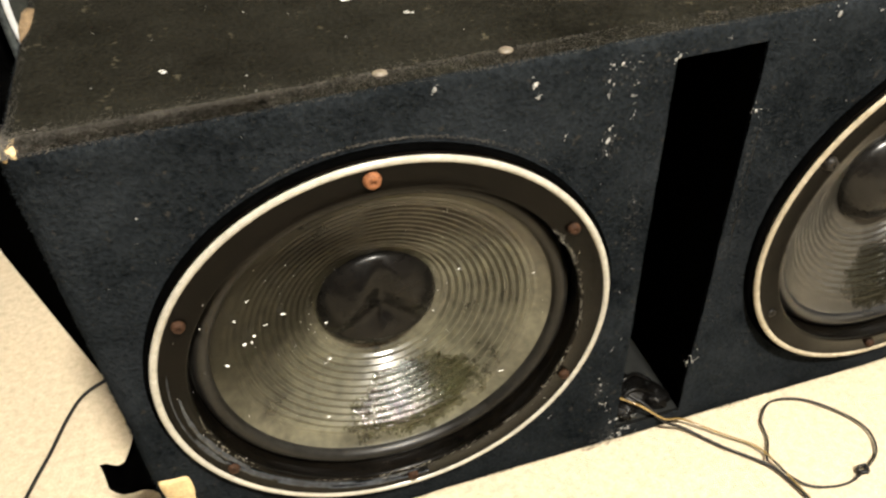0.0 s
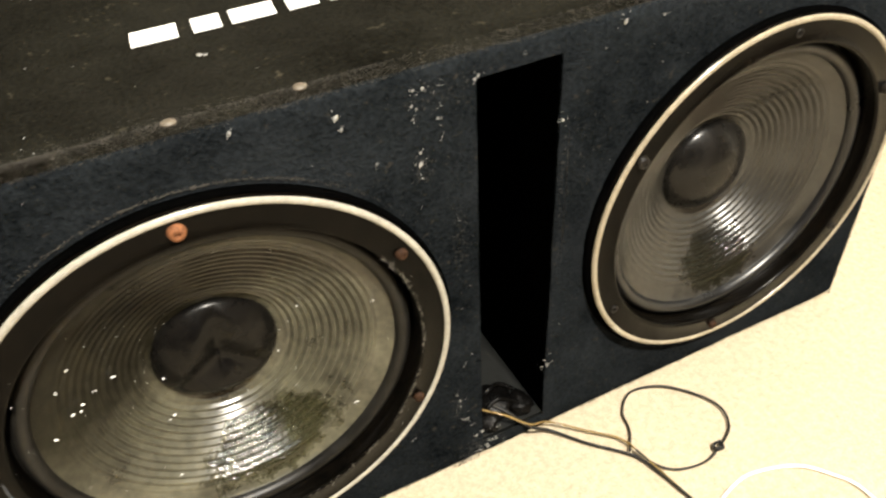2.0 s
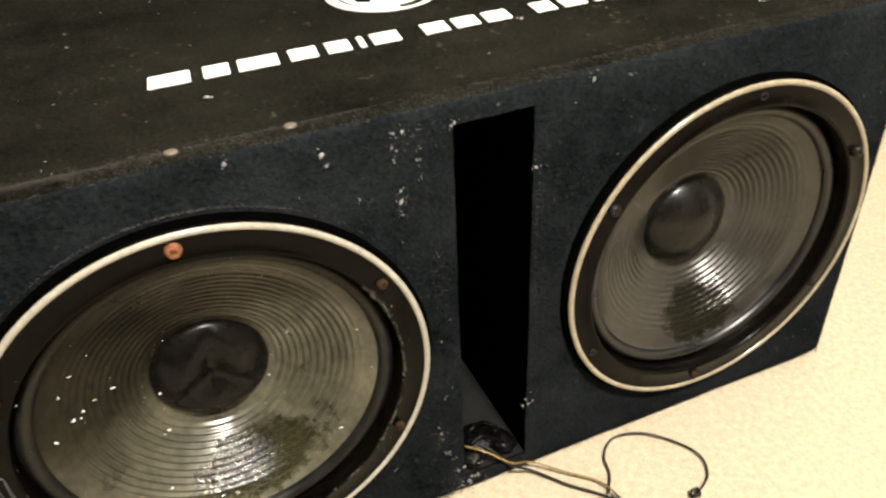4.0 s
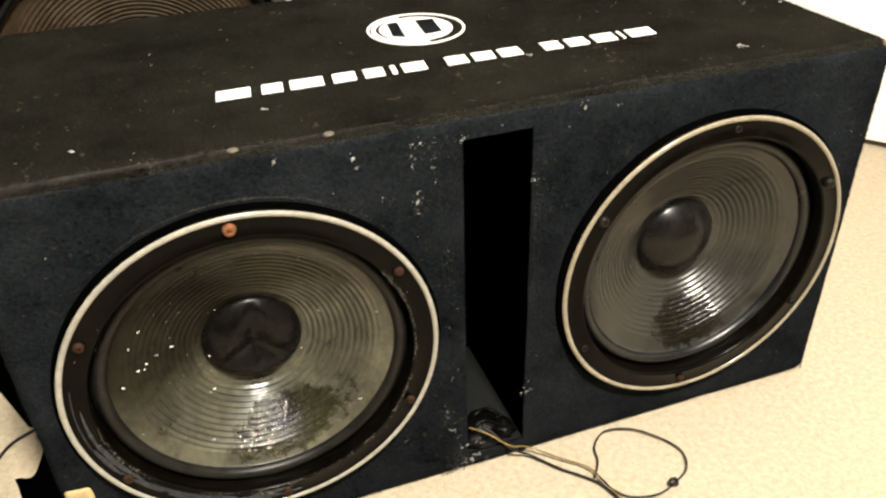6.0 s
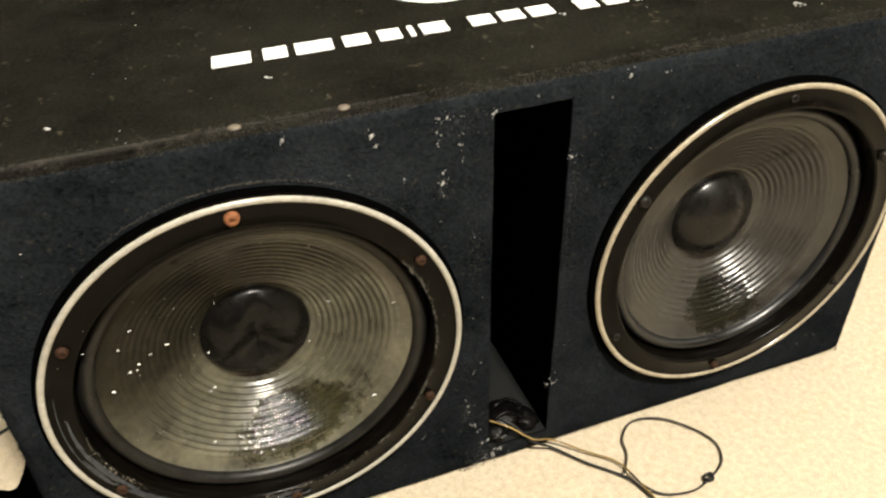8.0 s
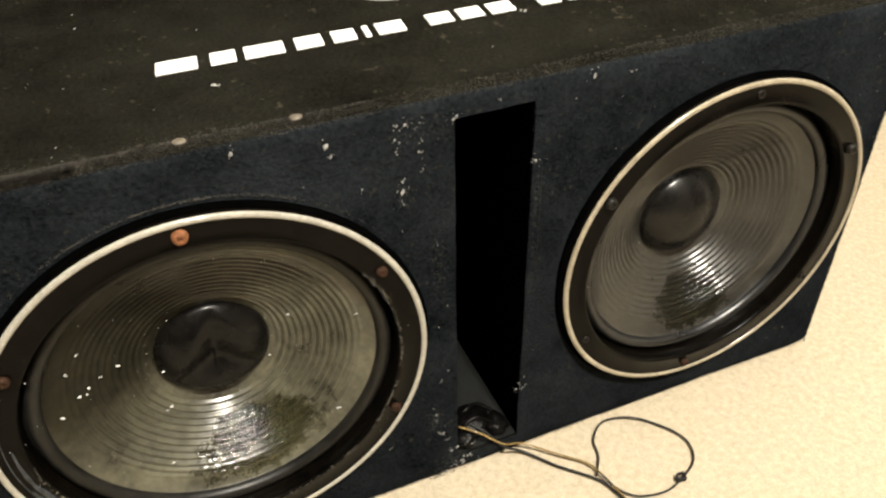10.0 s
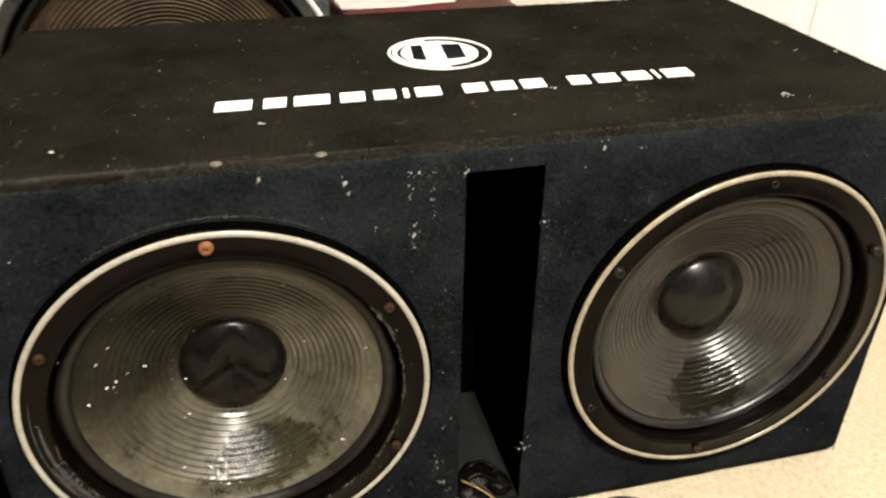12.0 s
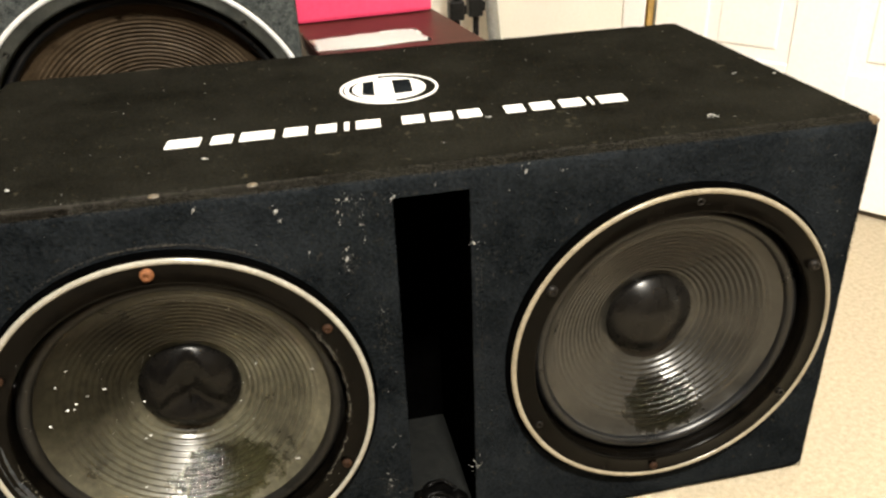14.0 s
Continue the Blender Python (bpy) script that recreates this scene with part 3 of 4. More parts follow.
# bare fibreboard where the carpet is worn through
for at, size, s in (((X0 + 0.0085, 0.0085, TALL - 0.0062), (0.0068, 0.0068, 0.0060), 1), ((X0 + 0.005, 0.15, TALL - 0.005), (0.0055, 0.024, 0.0060), 2),
                    ((X0 + 0.005, 0.225, TALL - 0.005), (0.005, 0.018, 0.0055), 4), ((X1 - 0.0085, 0.0058, TALL - 0.0058), (0.0065, 0.0045, 0.0050), 3)):
    part("bare_patch", blob(at, size, s), M_MDF if s == 1 else M_DARKER_MDF, sub, "bare tan fibreboard showing through")
part("bare_patch", shell((X0 + 0.004, -0.0022, 0.003), (X0 + 0.027, 0.02, 0.117), 0.006, cell=0.006, rough=0.0012, seed=7.0), M_MDF, sub, "bare tan fibreboard showing through")
# scuffed arc of fibres above the first driver
bm = bmesh.new()
for _ in range(700):
    a, rad = radians(rng.gauss(88, 21)), rng.gauss(0.1588, 0.0006)
    chip(bm, (-0.154 + rad * math.cos(a), -0.0006, CZ + rad * math.sin(a)), (0, -1, 0), rng.uniform(0.00015, 0.00042), 0.0004, rng, 1.5)
part("scuffed_arc", bm, M_WORN, sub, "scuffed arc of carpet above the driver", smooth=False, kind="stuff")
part("staple", tube([(X0 + 0.006, -0.001, 0.096), (X0 + 0.001, -0.0045, 0.095), (X0 - 0.004, -0.0065, 0.0925)], 0.0011, 8, 5), M_SILVER, sub, "bright bent staple at the worn corner")
# torn flap of carpet that hangs off the corner
bm = bmesh.new()
grid = []
for i in range(15):
    t = i / 14
    high, low = 0.126 + 0.040 * (1 - t) ** 2.2, 0.090 + 0.014 * t
    grid.append([bm.verts.new((X0 + 0.003 - 0.034 * t, 0.006 + 0.010 * t + 0.004 * math.sin(6 * t + j * 0.4), low + (high - low) * j / 6 + 0.0015 * noise.noise(Vector((t * 5, j, 1))))) for j in range(7)])
for a, b in zip(grid, grid[1:]):
    for j in range(6):
        bm.faces.new((a[j], a[j + 1], b[j + 1], b[j]))
r = bmesh.ops.solidify(bm, geom=bm.faces[:], thickness=0.003)
part("torn_flap", bm, M_BLACK_AND_SHADE, sub, "torn flap of black carpet")

# tacks along the front top edge
for x in (-0.143, -0.074):
    bm = bmesh.new()
    bmesh.ops.create_uvsphere(bm, u_segments=14, v_segments=8, radius=1.0)
    for v in bm.verts:
        v.co = Vector((x, 0.009, TALL - 0.0003)) + Vector((v.co.x * 0.0042, v.co.y * 0.0036, v.co.z * 0.0016))
    part("tack", bm, M_BRASSHEAD, sub, "round dull brass tack")

# printed marking on the top: plain white bars and a round emblem
bars = [(450, 555), (574, 640), (651, 757), (773, 848), (864, 930), (946, 962), (977, 1057)]
bars = [(-0.145 + (a - 450) * 0.000298, -0.145 + (b - 450) * 0.000298) for a, b in bars]
bars += [(0.052, 0.074), (0.077, 0.099), (0.102, 0.125), (0.144, 0.164), (0.168, 0.191), (0.195, 0.220), (0.2235, 0.2265), (0.231, 0.260)]
for k, (a, b) in enumerate(bars):
    bm = bmesh.new()
    ya, yb = 0.1025, 0.1215
    slant = 0.002
    w = (b - a)
    ragged = [(a + 0.04 * w, ya), (b - 0.08 * w, ya), (b - 0.08 * w + slant, yb), (a + 0.04 * w + slant, yb)]
    low = [bm.verts.new((x, y, TALL + 0.0002)) for x, y in ragged]
    bm.faces.new(low)
    res = bmesh.ops.extrude_face_region(bm, geom=bm.faces[:])
    bmesh.ops.translate(bm, verts=[v for v in res["geom"] if isinstance(v, bmesh.types.BMVert)], vec=(0, 0, 0.0010))
    bmesh.ops.recalc_face_normals(bm, faces=bm.faces)
    part("printed_bar", bm, M_WHITE_PRINT, sub, "raised white printed bar" if k == 0 else "", smooth=False)


def slab(points, z, thick):
    bm = bmesh.new()
    bm.faces.new([bm.verts.new((x, y, z)) for x, y in points])
    res = bmesh.ops.extrude_face_region(bm, geom=bm.faces[:])
    bmesh.ops.translate(bm, verts=[v for v in res["geom"] if isinstance(v, bmesh.types.BMVert)], vec=(0, 0, thick))
    bmesh.ops.recalc_face_normals(bm, faces=bm.faces)
    return bm


def flat_ring(cx, cy, r0, r1, z, thick, segs=72):
    bm = bmesh.new()
    loops = []
    for r, h in ((r0, 0), (r0, thick), (r1, thick), (r1, 0)):
        loops.append([bm.verts.new((cx + r * math.cos(2 * math.pi * k / segs), cy + r * math.sin(2 * math.pi * k / segs), z + h)) for k in range(segs)])
    for a, b in zip(loops, loops[1:]):
        for k in range(segs):
            bm.faces.new((a[k], a[(k + 1) % segs], b[(k + 1) % segs], b[k]))
    bmesh.ops.recalc_face_normals(bm, faces=bm.faces)
    return bm


EX, EY, ER = 0.058, 0.210, 0.0475
part("emblem_ring", flat_ring(EX, EY, ER - 0.0022, ER, TALL + 0.0002, 0.001), M_WHITE_PRINT, sub, "white ring of the round emblem", smooth=False)
circle = [(EX + 0.0355 * math.cos(2 * math.pi * k / 64), EY + 0.0355 * math.sin(2 * math.pi * k / 64)) for k in range(64)]
part("emblem_disc", slab(circle, TALL + 0.0002, 0.0009), M_WHITE_PRINT, sub, "white disc of the round emblem", smooth=False)
arc = [radians(98 + 172 * k / 40) for k in range(41)]
half = [(EX + 0.0432 * math.cos(a), EY + 0.0432 * math.sin(a)) for a in arc] + [(EX + 0.0392 * math.cos(a), EY + 0.0392 * math.sin(a)) for a in reversed(arc)]
part("emblem_arc", slab(half, TALL + 0.0002, 0.0009), M_WHITE_PRINT, sub, "white half ring of the emblem", smooth=False)
for poly in (((-0.028, -0.016), (-0.017, -0.022), (-0.012, 0.024), (-0.023, 0.022)), ((0.002, -0.022), (0.020, -0.020), (0.024, 0.020), (0.006, 0.022))):
    part("emblem_mark", slab([(EX + x, EY + y) for x, y in poly], TALL + 0.0014, 0.0006), M_FELT, sub, "black slanted stroke on the emblem", smooth=False)


# ---- drivers ----
def driver(parent, cx, cz, y, R, cone, cap, trim, screw_mat, start, depth, dented, label, edge=0.1165, inner=0.1300, rim=None, rubber=M_RUBBER, screws=6, ribs=13, smooth_at=0, amp=0.0025, crease=None, grit=0, seed=1):
    """A round loudspeaker facing -y, its flange on the plane y; smooth_at: the side, in degrees, where ribs that shade
    hides are flattened.
    """
    s = R / 0.152
    sunk = 0.0098 * s                                  # how far the surround's foot lies behind the baffle

    def turned(profile, segs=96, wob=None):
        return lathe(cx, y, cz, [(r * s, d) for r, d in profile], segs, wob)
    basket = part("driver", turned([(0.1530, 0.002), (0.1522, -0.0070), (0.1512, -0.0082), (0.1475, -0.0085), (inner + 0.0042, -0.0080), (inner + 0.0030, -0.0088), (inner + 0.0014, -0.0088), (inner + 0.0004, -0.0076),
                                    (inner, -0.006), (inner - 0.0004, sunk), (inner - 0.0030, sunk + 0.002)]), rim or M_FLANGE, parent, label)
    part("trim_ring", turned([(0.1496 + 0.0024 * math.cos(a), -0.0078 - 0.0020 * math.sin(a)) for a in [math.pi * k / 8 for k in range(9)]]), trim, basket, "raised pale trim ring round the rim")
    # black ring added round the rim in place of the shade band there
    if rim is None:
        part("gasket", turned([(0.1540, 0.002), (0.1553, 0.0), (0.1553, -0.0036), (0.1546, -0.0046), (0.1528, -0.0050)]), M_BLACK_AND_SHADE, basket, "matt black ring added as the band of shade round the rim")
    r0, r1 = inner - 0.0022, edge
    roll = [(inner - 0.0008, sunk)] + [((r0 + r1) / 2 + (r0 - r1) / 2 * math.cos(a), sunk - 0.0008 - 0.0072 * s * math.sin(a)) for a in [math.pi * k / 16 for k in range(17)]] + [(edge - 0.0025, sunk + 0.0012)]
    part("surround", turned(roll), rubber, basket, "black rubber half-roll surround")
    tremor = random.Random(seed).uniform(0, 20)
    rib0, rib1 = 0.046, edge - 0.0075
    top = sunk - 0.0012

    def cone_y(r):
        return top + (depth - top) * max(0.0, (edge - r) / (edge - 0.036)) ** 0.86

    def pressed(rad, a):
        r = rad / s
        dy = 0.0
        if rib0 < r < rib1:
            ph = (r - rib0) / (rib1 - rib0)
            off = abs((math.degrees(a) - smooth_at + 180) % 360 - 180) / 58
            keep = 1 - 0.85 * math.exp(-off ** 3) if smooth_at else 1.0
            dy -= amp * s * keep * min(1, ph * 6, (1 - ph) * 6) * (0.5 - 0.5 * math.cos(2 * math.pi * ribs * ph))
        if crease:
            along, off = (r - crease[1]) / crease[2], (a - radians(crease[0]) + 6 * (r - crease[1])) * r / 0.0016
            dy += 0.0022 * math.exp(-off * off - along ** 4)
        fade = max(0.0, min(1.0, (edge - r) / 0.012))
        return dy + fade * (0.0011 * noise.noise(Vector((1.6 * math.cos(a) + tremor, 1.6 * math.sin(a), rad * 30))) + 0.00025 * noise.noise(Vector((9 * math.cos(a), 9 * math.sin(a) + tremor, rad * 220))))
    part("cone", turned([(edge + (0.036 - edge) * k / 170, cone_y(edge + (0.036 - edge) * k / 170)) for k in range(171)], 176, pressed), cone, basket, "ribbed, dusty loudspeaker cone")
    rc, base = 0.0415, depth - 0.0065
    rise = 0.0165 if dented else 0.0190
    bow = (rc ** 2 + rise ** 2) / (2 * rise)

    def dent(rad, a):
        if not dented:
            return 0.0
        k = rad / s / rc
        u, v = k * math.cos(a) - 0.03, k * math.sin(a) + 0.06
        far = math.log(sum(math.exp(12 * (u * math.cos(t) + v * math.sin(t))) for t in (radians(262), radians(25), radians(148)))) / 12
        deep = max(0.0, 1 - far / 0.58)
        crease = 0.0012 * math.exp(-((u - 0.25 * v) / 0.06) ** 2) * max(0.0, -v)
        return (0.0180 * deep ** 1.15 + crease) * max(0.0, 1 - k ** 6) + 0.0006 * noise.noise(Vector((4 * u, 4 * v, 2)))
    prof = [(rc * 1.03, base + 0.004), (rc * 1.01, base + 0.0005)] + [(rc * k / 30, base - s * (math.sqrt(max(0.0, bow * bow - (rc * k / 30) ** 2)) - bow + rise)) for k in range(29, -1, -1)]
    part("dust_cap", turned(prof, 96, dent), cap, basket, "caved-in, creased dust cap" if dented else "smooth domed dust cap")
    for k in range(screws):
        a = radians(start + 360 / screws * k)
        px, pz = cx + 0.1405 * s * math.cos(a), cz + 0.1405 * s * math.sin(a)
        mat = screw_mat(k)
        head = [(0.0, -0.0035), (0.0012, -0.0035), (0.0016, -0.0045), (0.0042, -0.0038), (0.0052, -0.0012), (0.0054, 0.001)]
        if mat is M_STEEL and k % 2 == 0:
            head = [(0, 0.0006), (0.0018, 0.0006), (0.0022, -0.0012), (0.0034, -0.0010), (0.0036, 0.001)]
        elif mat is M_DULLRUST:
            head = [(r * 0.8, d * 0.8) for r, d in head]
        part("screw", lathe(px, y - 0.0082, pz, head, 14), mat, basket, "rusty screw head" if mat is not M_STEEL else "")
    if grit:
        r2 = random.Random(seed)

        def at_face(x, z):
            r = math.hypot(x - cx, z - cz) / s
            if r < 0.0405:
                return y + base - s * (math.sqrt(bow * bow - r * r) - bow + rise) - 0.0004
            if r < edge:
                return y + cone_y(r) - 0.0016 * s
            return y + (sunk - 0.0075 if r < r0 else -0.0090)
        bm = bmesh.new()
        for _ in range(grit):
            rad, a = r2.uniform(0.044, 0.142) * s, r2.uniform(0, 2 * math.pi)
            x, z = cx + rad * math.cos(a), cz + rad * math.sin(a)
            chip(bm, (x, at_face(x, z), z), (-0.4 * math.cos(a), -1, -0.4 * math.sin(a)), r2.choice((0.0002, 0.0003, 0.0003, 0.0005)) * s, 0.0006, r2)
        # bright glints painted on as clusters of white chips
        for x, z, sz in ((-0.260, 0.196, 2.8), (-0.246, 0.204, 2.0), (-0.2404, 0.207, 2.0), (-0.243, 0.203, 1.4), (-0.2313, 0.2107, 1.3), (-0.2193, 0.211, 2.3), (-0.1947, 0.1524, 2.6), (-0.198, 0.151, 1.6),
                         (-0.2046, 0.1117, 2.6), (-0.1914, 0.1885, 2.4), (-0.1075, 0.2476, 2.2), (-0.0957, 0.211, 1.5), (-0.1154, 0.1697, 1.5), (-0.0981, 0.1466, 1.5), (-0.0725, 0.1212, 1.9), (-0.1391, 0.2924, 1.3),
                         (-0.1086, 0.2798, 1.3), (-0.0488, 0.2132, 1.3), (-0.249, 0.2314, 1.3), (-0.2385, 0.2436, 1.3)):
            for _ in range(3):
                chip(bm, (x + r2.gauss(0, 0.0008), at_face(x, z), z + r2.gauss(0, 0.0005)), (0, -1, 0.3), sz * 0.00062, 0.0010, r2, 0.6)
        part("grit", bm, M_GLINT_GRIT, basket, "pale grit, and glints built as white chips, on the cone", smooth=False, kind="stuff")
        # glue smeared on the lower rim, and crumbs along its inner lip
        bm = bmesh.new()
        for n in range(16):
            a0, rad = r2.gauss(205, 18) if n < 6 else r2.gauss(246, 22), r2.uniform(inner + 0.0046, 0.1425)
            span, wide = r2.uniform(10, 34), r2.uniform(0.0006, 0.0026)
            rows = []
            for k in range(25):
                a = radians(a0 + span * (k / 24 - 0.5))
                w = wide * math.sin(math.pi * k / 24) ** 0.5 * (1 + 0.5 * noise.noise(Vector((k * 0.4, n * 3.1, 0)))) + 0.00005
                rows.append([bm.verts.new((cx + q * math.cos(a), y - h, cz + q * math.sin(a))) for q, h in ((rad - w, 0.0081), (rad, 0.0086 + 0.0003 * (n % 4)), (rad + w, 0.0081))])
            for p0, p1 in zip(rows, rows[1:]):
                for k in range(2):
                    bm.faces.new((p0[k], p0[k + 1], p1[k + 1], p1[k]))
        bmesh.ops.recalc_face_normals(bm, faces=bm.faces)
        part("glue_smear", bm, M_SMEAR, basket, "dried bluish glue smeared on the rim", kind="stuff")
        bm = bmesh.new()
        for _ in range(900):
            a, rad = radians(r2.uniform(185, 395)), inner + r2.gauss(0.0012, 0.0008)
            if noise.noise(Vector((6 * math.cos(a), 6 * math.sin(a), 3.0))) + r2.uniform(-0.5, 0.4) > 0:
                chip(bm, (cx + rad * math.cos(a), y - 0.0088, cz + rad * math.sin(a)), (0, -1, 0.2), r2.uniform(0.0003, 0.0009), 0.0005, r2)
        part("lip_dust", bm, M_CRUMB, basket, "tan crumbs along the inner lip", smooth=False, kind="stuff")
    return basket


left = driver(sub, -0.154, CZ, 0.0, 0.152, M_CONE, M_CAP, M_RING_SHEEN, lambda k: M_RUST if k == 0 else M_DULLRUST, 91, 0.049, True,
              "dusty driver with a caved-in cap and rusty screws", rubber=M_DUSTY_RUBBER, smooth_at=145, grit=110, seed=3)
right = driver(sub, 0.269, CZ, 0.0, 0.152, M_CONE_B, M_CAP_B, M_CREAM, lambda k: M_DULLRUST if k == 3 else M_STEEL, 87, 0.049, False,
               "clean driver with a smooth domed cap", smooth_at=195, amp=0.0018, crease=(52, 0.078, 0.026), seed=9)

# tape-wrapped terminal lump in the mouth of the port
lump = thing("cable_bundle", (0.05, 0.03, 0.022), "lump of black taped cable in the port's mouth", "cable")
part("taped_lump", blob((0.050, 0.026, 0.030), (0.019, 0.017, 0.010), 11), M_TAPE, lump)
part("taped_end", blob((0.071, 0.016, 0.0275), (0.0125, 0.013, 0.0075), 15), M_TAPE, lump)
part("taped_end", blob((0.038, 0.014, 0.0275), (0.0105, 0.012, 0.0075), 19), M_TAPE, lump)
bm = bmesh.new()
tube([(0.034, 0.012, 0.024), (0.040, 0.016, 0.039), (0.052, 0.018, 0.043), (0.064, 0.016, 0.036), (0.076, 0.012, 0.026)], 0.0022, 8, 8, bm)
tube([(0.036, 0.034, 0.028), (0.046, 0.030, 0.042), (0.060, 0.034, 0.041), (0.072, 0.028, 0.034)], 0.0020, 8, 8, bm)
part("taped_lead", bm, M_TAPE, lump)

# ---- wires on the floor ----
wire = thing("speaker_wire", (0.13, -0.06, 0), "black and amber speaker wire with a knotted loop, on the carpet", "wire")
part("black_strand", tube([(0.042, 0.02, 0.040), (0.056, 0.006, 0.034), (0.070, -0.005, 0.019), (0.089, -0.009, 0.006), (0.111, -0.035, 0.004), (0.134, -0.059, 0.004), (0.143, -0.075, 0.004), (0.153, -0.117, 0.004), (0.170, -0.20, 0.003), (0.16, -0.32, 0.003)], 0.0013), M_WIRE_BLACK, wire)
part("amber_strand", tube([(0.034, 0.016, 0.041), (0.050, 0.003, 0.038), (0.070, -0.005, 0.0222), (0.091, -0.003, 0.010), (0.117, -0.025, 0.006), (0.137, -0.044, 0.005), (0.143, -0.064, 0.006), (0.151, -0.105, 0.004), (0.166, -0.20, 0.003), (0.156, -0.32, 0.003)], 0.0010), M_WIRE_GOLD, wire, "amber clear-sheathed strand")
part("loop", tube([(0.137, -0.060, 0.006), (0.151, -0.041, 0.004), (0.158, -0.021, 0.004), (0.178, -0.007, 0.004), (0.205, -0.015, 0.005), (0.228, -0.038, 0.004), (0.237, -0.060, 0.004), (0.229, -0.080, 0.004), (0.208, -0.092, 0.005), (0.186, -0.098, 0.004), (0.160, -0.092, 0.004), (0.147, -0.078, 0.005), (0.141, -0.062, 0.008)], 0.0010), M_WIRE_BLACK, wire)
bm = bmesh.new()
for k in range(3):
    c = Vector((0.206, -0.092, 0.006))
    tube([c + Vector((0.0045 * math.cos(a + k), 0.0035 * math.sin(a + k), 0.002 * math.sin(2 * a + k))) for a in [i * 0.9 for i in range(8)]], 0.0011, 6, 5, bm)
part("knot", bm, M_WIRE_BLACK, wire, "small tight knot")
white = thing("white_wire", (0.24, -0.13, 0), "thin cream-white wire curling on the carpet", "wire")
part("strand", tube([(0.145, -0.165, 0.003), (0.160, -0.140, 0.003), (0.189, -0.127, 0.003), (0.215, -0.125, 0.003), (0.251, -0.137, 0.003), (0.270, -0.157, 0.003), (0.281, -0.180, 0.003), (0.28, -0.24, 0.003)], 0.0014), M_WIRE_WHITE, white)
side = thing("thin_cable", (-0.43, 0.18, 0), "thin black cable bent across the carpet beside the box", "cable")
part("strand", tube([(-0.34, 0.235, 0.003), (-0.385, 0.222, 0.003), (-0.415, 0.207, 0.003), (-0.430, 0.182, 0.003), (-0.443, 0.147, 0.003), (-0.460, 0.106, 0.003), (-0.50, 0.0, 0.003)], 0.0016), M_WIRE_BLACK, side)

# ---- behind the box ----
GY = 0.455
grey = thing("grey_speaker_box", (-0.216, GY + 0.11, 0), "grey carpeted speaker box with one large brown-coned driver", "speaker")
part("cabinet", shell((-0.418, GY, 0), (-0.013, GY + 0.22, 0.62), 0.008, holes=(round_hole(-0.203, 0.270, 0.2005),), cell=0.011, rough=0.0006, seed=3.0), M_GREYFELT, grey)
driver(grey, -0.203, 0.270, GY, 0.204, M_BROWNCONE, M_CAP, M_SILVER, lambda k: M_STEEL, 48, 0.062, False, "large driver with a silver rim and ribbed brown cone", edge=0.1248, inner=0.1364, rim=M_DUSTRIM, screws=8, ribs=18, amp=0.0010)

dark = thing("black_cabinet", (-0.62, 0.62, 0), "black speaker cabinet standing beside the grey box", "speaker")
part("cabinet", shell((-0.84, 0.54, 0), (-0.445, 0.86, 0.52), 0.008, cell=0.05, seed=5.0), M_BLACK_AND_SHADE, dark)

TZ = 0.345
TT = Matrix.Translation((0.215, 0.735, 0)) @ Matrix.Rotation(radians(7), 4, "Z")
table = thing("low_cabinet", (0.12, 0.7, 0), "low cherry-brown cabinet with a glossy top", "cabinet")
part("top", boxed((-0.228, -0.245, TZ - 0.022), (0.0, 0.22, TZ), 0.003, TT), M_CHERRY, table, smooth=False)
part("body", boxed((-0.220, -0.235, 0), (-0.008, 0.21, TZ - 0.0225), 0.003, TT), M_CHERRY, table, smooth=False)
for z0, z1 in ((0.03, 0.165), (0.172, 0.315)):
    drawer = part("drawer", boxed((-0.215, -0.249, z0), (-0.013, -0.2355, z1), 0.003, TT), M_CHERRY, table, smooth=False)
    bm = bmesh.new()
    bmesh.ops.create_uvsphere(bm, u_segments=12, v_segments=8, radius=0.011, matrix=TT @ Matrix.Translation((-0.114, -0.258, (z0 + z1) / 2)))
    part("knob", bm, M_BRASS, drawer)

pink = thing("pink_bin", (0.10, 0.80, TZ), "bright pink plastic storage bin on the low cabinet", "storage bin")
bm = bmesh.new()
box(bm, (-0.222, 0.004, TZ + 0.001), (-0.006, 0.20, TZ + 0.23), 0.006, TT)
part("body", bm, M_PINK, pink, smooth=False)
part("lid", boxed((-0.226, 0.0, TZ + 0.231), (-0.002, 0.205, TZ + 0.25), 0.005, TT), M_PINK, pink, smooth=False)

cloth = thing("folded_cloth", (0.09, 0.57, TZ), "folded white cloth lying on the low cabinet", "cloth")
bm = bmesh.new()
rows = []
for i in range(21):
    row = []
    for j in range(9):
        x, y = -0.227 + 0.158 * i / 20, -0.178 + 0.080 * j / 8
        z = TZ + 0.004 + 0.0016 * noise.noise(Vector((x * 30, y * 40, 0)))
        row.append(bm.verts.new(TT @ Vector((x + 0.003 * noise.noise(Vector((y * 50, 0, 0))), y + 0.004 * noise.noise(Vector((x * 25, 0, 5))), z))))
    rows.append(row)
fs = [bm.faces.new((a[j], b[j], b[j + 1], a[j + 1])) for a, b in zip(rows, rows[1:]) for j in range(8)]
bmesh.ops.solidify(bm, geom=fs, thickness=0.013)
low = min(v.co.z for v in bm.verts)
for v in bm.verts:
    v.co.z += TZ + 0.0004 - low
part("fabric", bm, M_CLOTH, cloth)


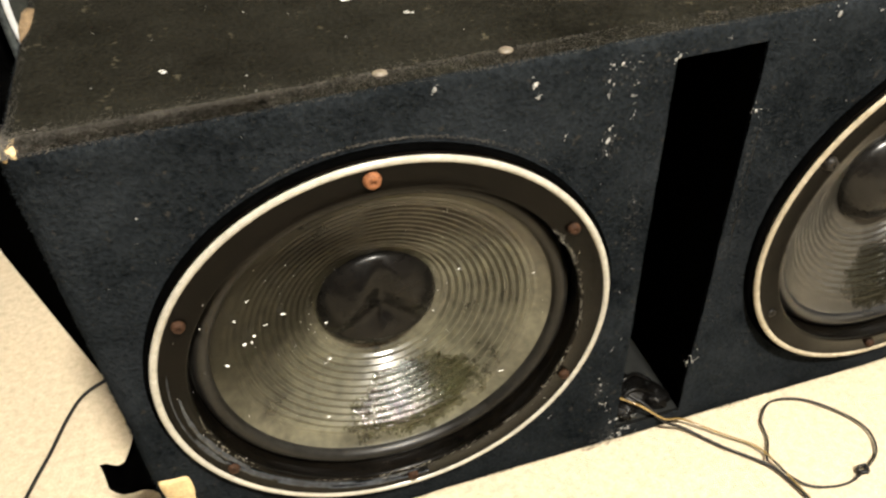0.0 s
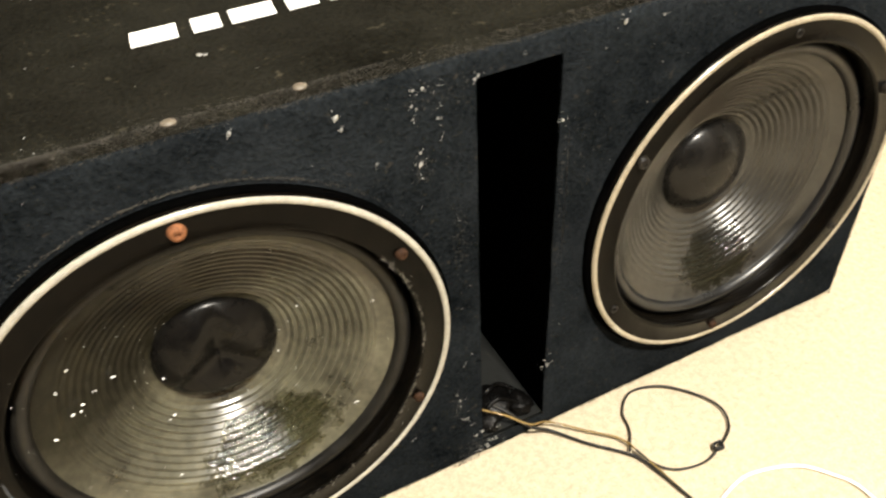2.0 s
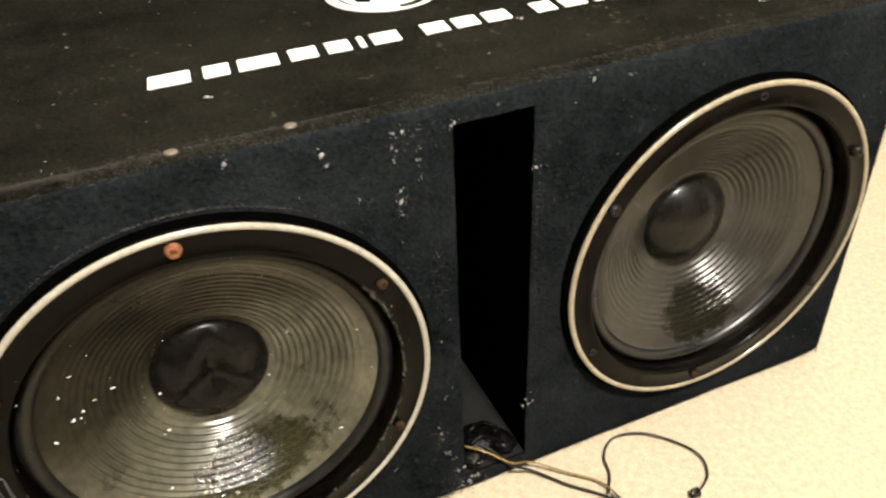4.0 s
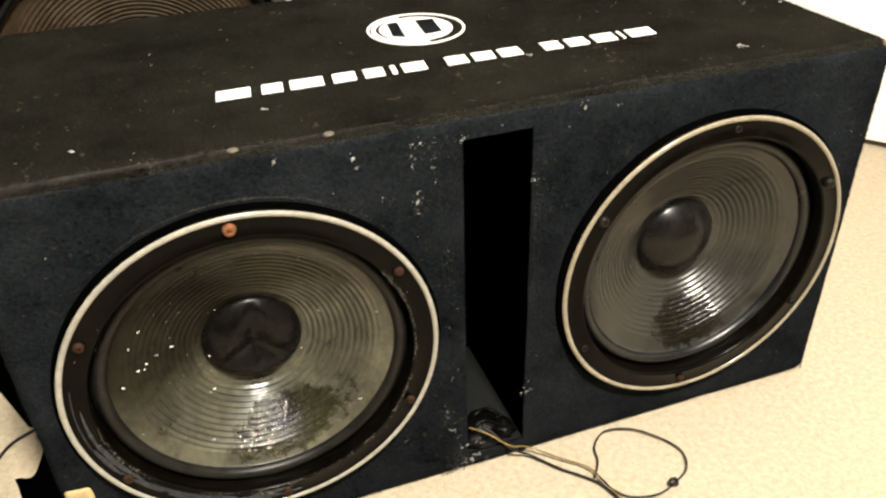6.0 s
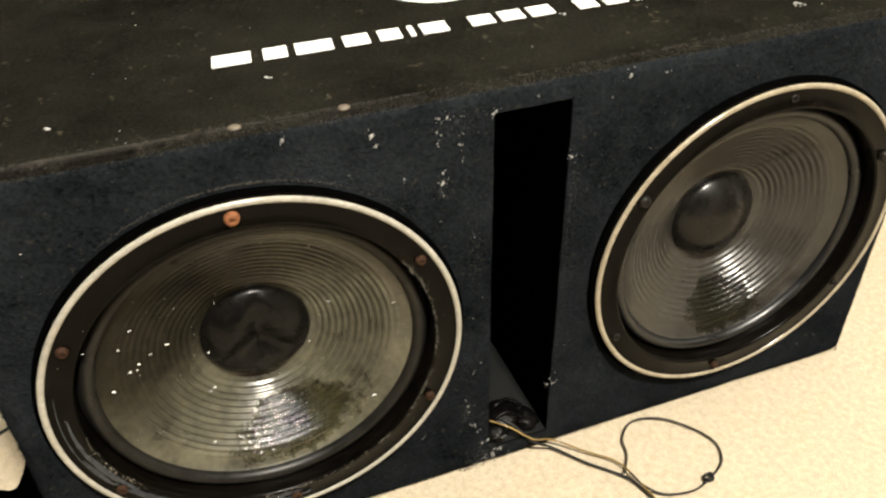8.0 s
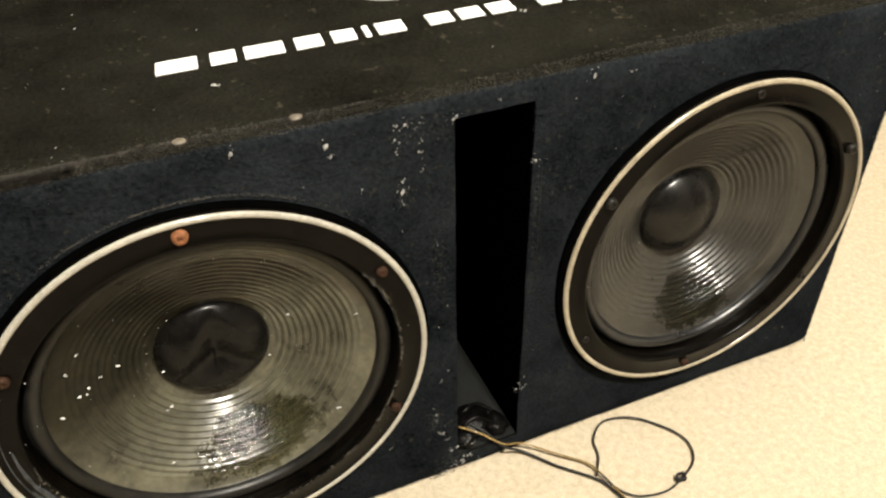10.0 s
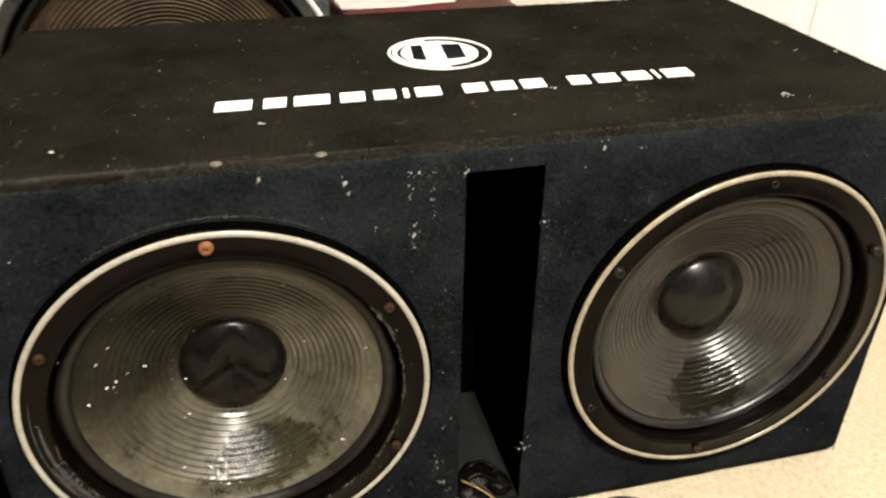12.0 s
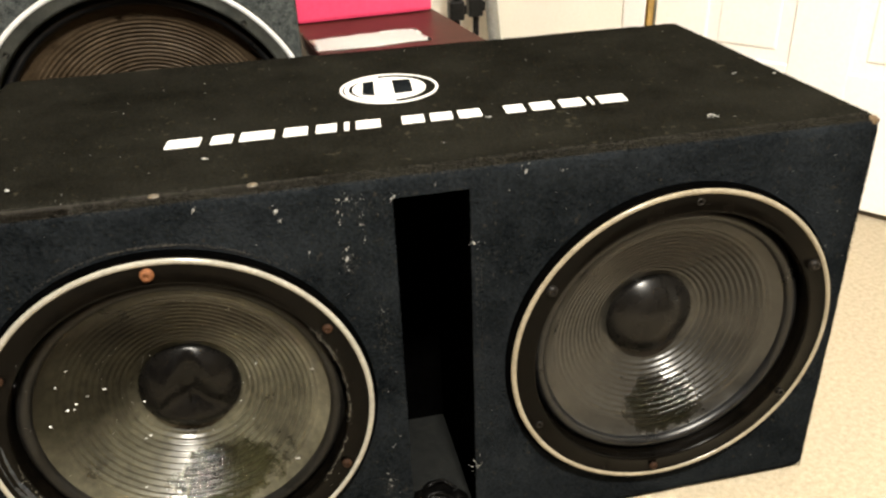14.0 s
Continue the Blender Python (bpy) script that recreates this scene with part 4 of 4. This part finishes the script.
def lathe_up(x, y, profile, segs=20):
    """A turned collar round an upright axis."""
    bm = bmesh.new()
    rings = [[bm.verts.new((x + rad * math.cos(2 * math.pi * k / segs), y + rad * math.sin(2 * math.pi * k / segs), z)) for k in range(segs)] for rad, z in profile]
    for a, b in zip(rings, rings[1:]):
        for k in range(segs):
            bm.faces.new((a[k], a[(k + 1) % segs], b[(k + 1) % segs], b[k]))
    return bm


def stand(x, y, lean, name, label):
    """A black stand's upright with its clamp and three short feet."""
    ob = thing(name, (x, y, 0), label, "stand", "stands against the wall")
    part("upright", tube([(x, y, 0.02), (x + lean * 0.5, y, 0.5), (x + lean, y, 1.0)], 0.0065, 12, 4), M_BLACKPL, ob)
    part("clamp", lathe_up(x, y, [(0.0065, 0.308), (0.0100, 0.310), (0.0120, 0.318), (0.0110, 0.323), (0.0135, 0.326), (0.0135, 0.361), (0.0118, 0.366), (0.0132, 0.380), (0.0105, 0.405), (0.0065, 0.408)]), M_BLACKPL, ob, "ribbed clamp collar")
    part("lock", boxed((x - 0.0165, y - 0.017, 0.270), (x + 0.0125, y + 0.013, 0.307), 0.004), M_BLACKPL, ob, smooth=False)
    part("knob", boxed((x + 0.0128, y - 0.014, 0.280), (x + 0.0170, y - 0.002, 0.298), 0.002), M_BLACKPL, ob, smooth=False)
    for k in range(3):
        a = radians(90 + 120 * k)
        part("foot", tube([(x, y, 0.06), (x + 0.05 * math.cos(a), y + 0.05 * math.sin(a), 0.03), (x + 0.1 * math.cos(a), y + 0.1 * math.sin(a), 0.007)], 0.006, 8, 4), M_BLACKPL, ob)
    return ob


stand(0.308, 1.00, 0.0, "tripod_stand", "black folded tripod stand with a clamp collar")
stand(0.350, 1.02, 0.004, "tripod_stand", "black folded tripod stand with a clamp collar")
pole = thing("chrome_pole", (0.40, 1.02, 0), "thin grey metal pole leaning against the wall", "pole")
part("tube", tube([(0.400, 0.98, 0.010), (0.366, 1.07, 0.6), (0.350, 1.112, 1.0)], 0.0125, 14, 4), M_CHROME, pole)

# ---- matt black board on its edge, added for the shadow between the box and the cabinets ----
AT = Matrix(((-0.44, 0.898, 0, -0.400), (0.898, 0.44, 0, 0.224), (0, 0, 1, 0), (0, 0, 0, 1)))    # x along its foot, y through its thickness
board = thing("speaker_grille", (-0.45, 0.36, 0), "matt black board on its edge, added for the shadow beside the box", "speaker grille")
part("cloth_panel", boxed((0.0, 0.0, 0.0), (0.26, 0.040, 0.30), 0.004, AT), M_BLACK_AND_SHADE, board, smooth=False)
part("edge_strip", boxed((0.006, 0.010, 0.3003), (0.254, 0.014, 0.3015), 0.0004, AT), M_STEEL, board, "thin dull metal edge strip", smooth=False)
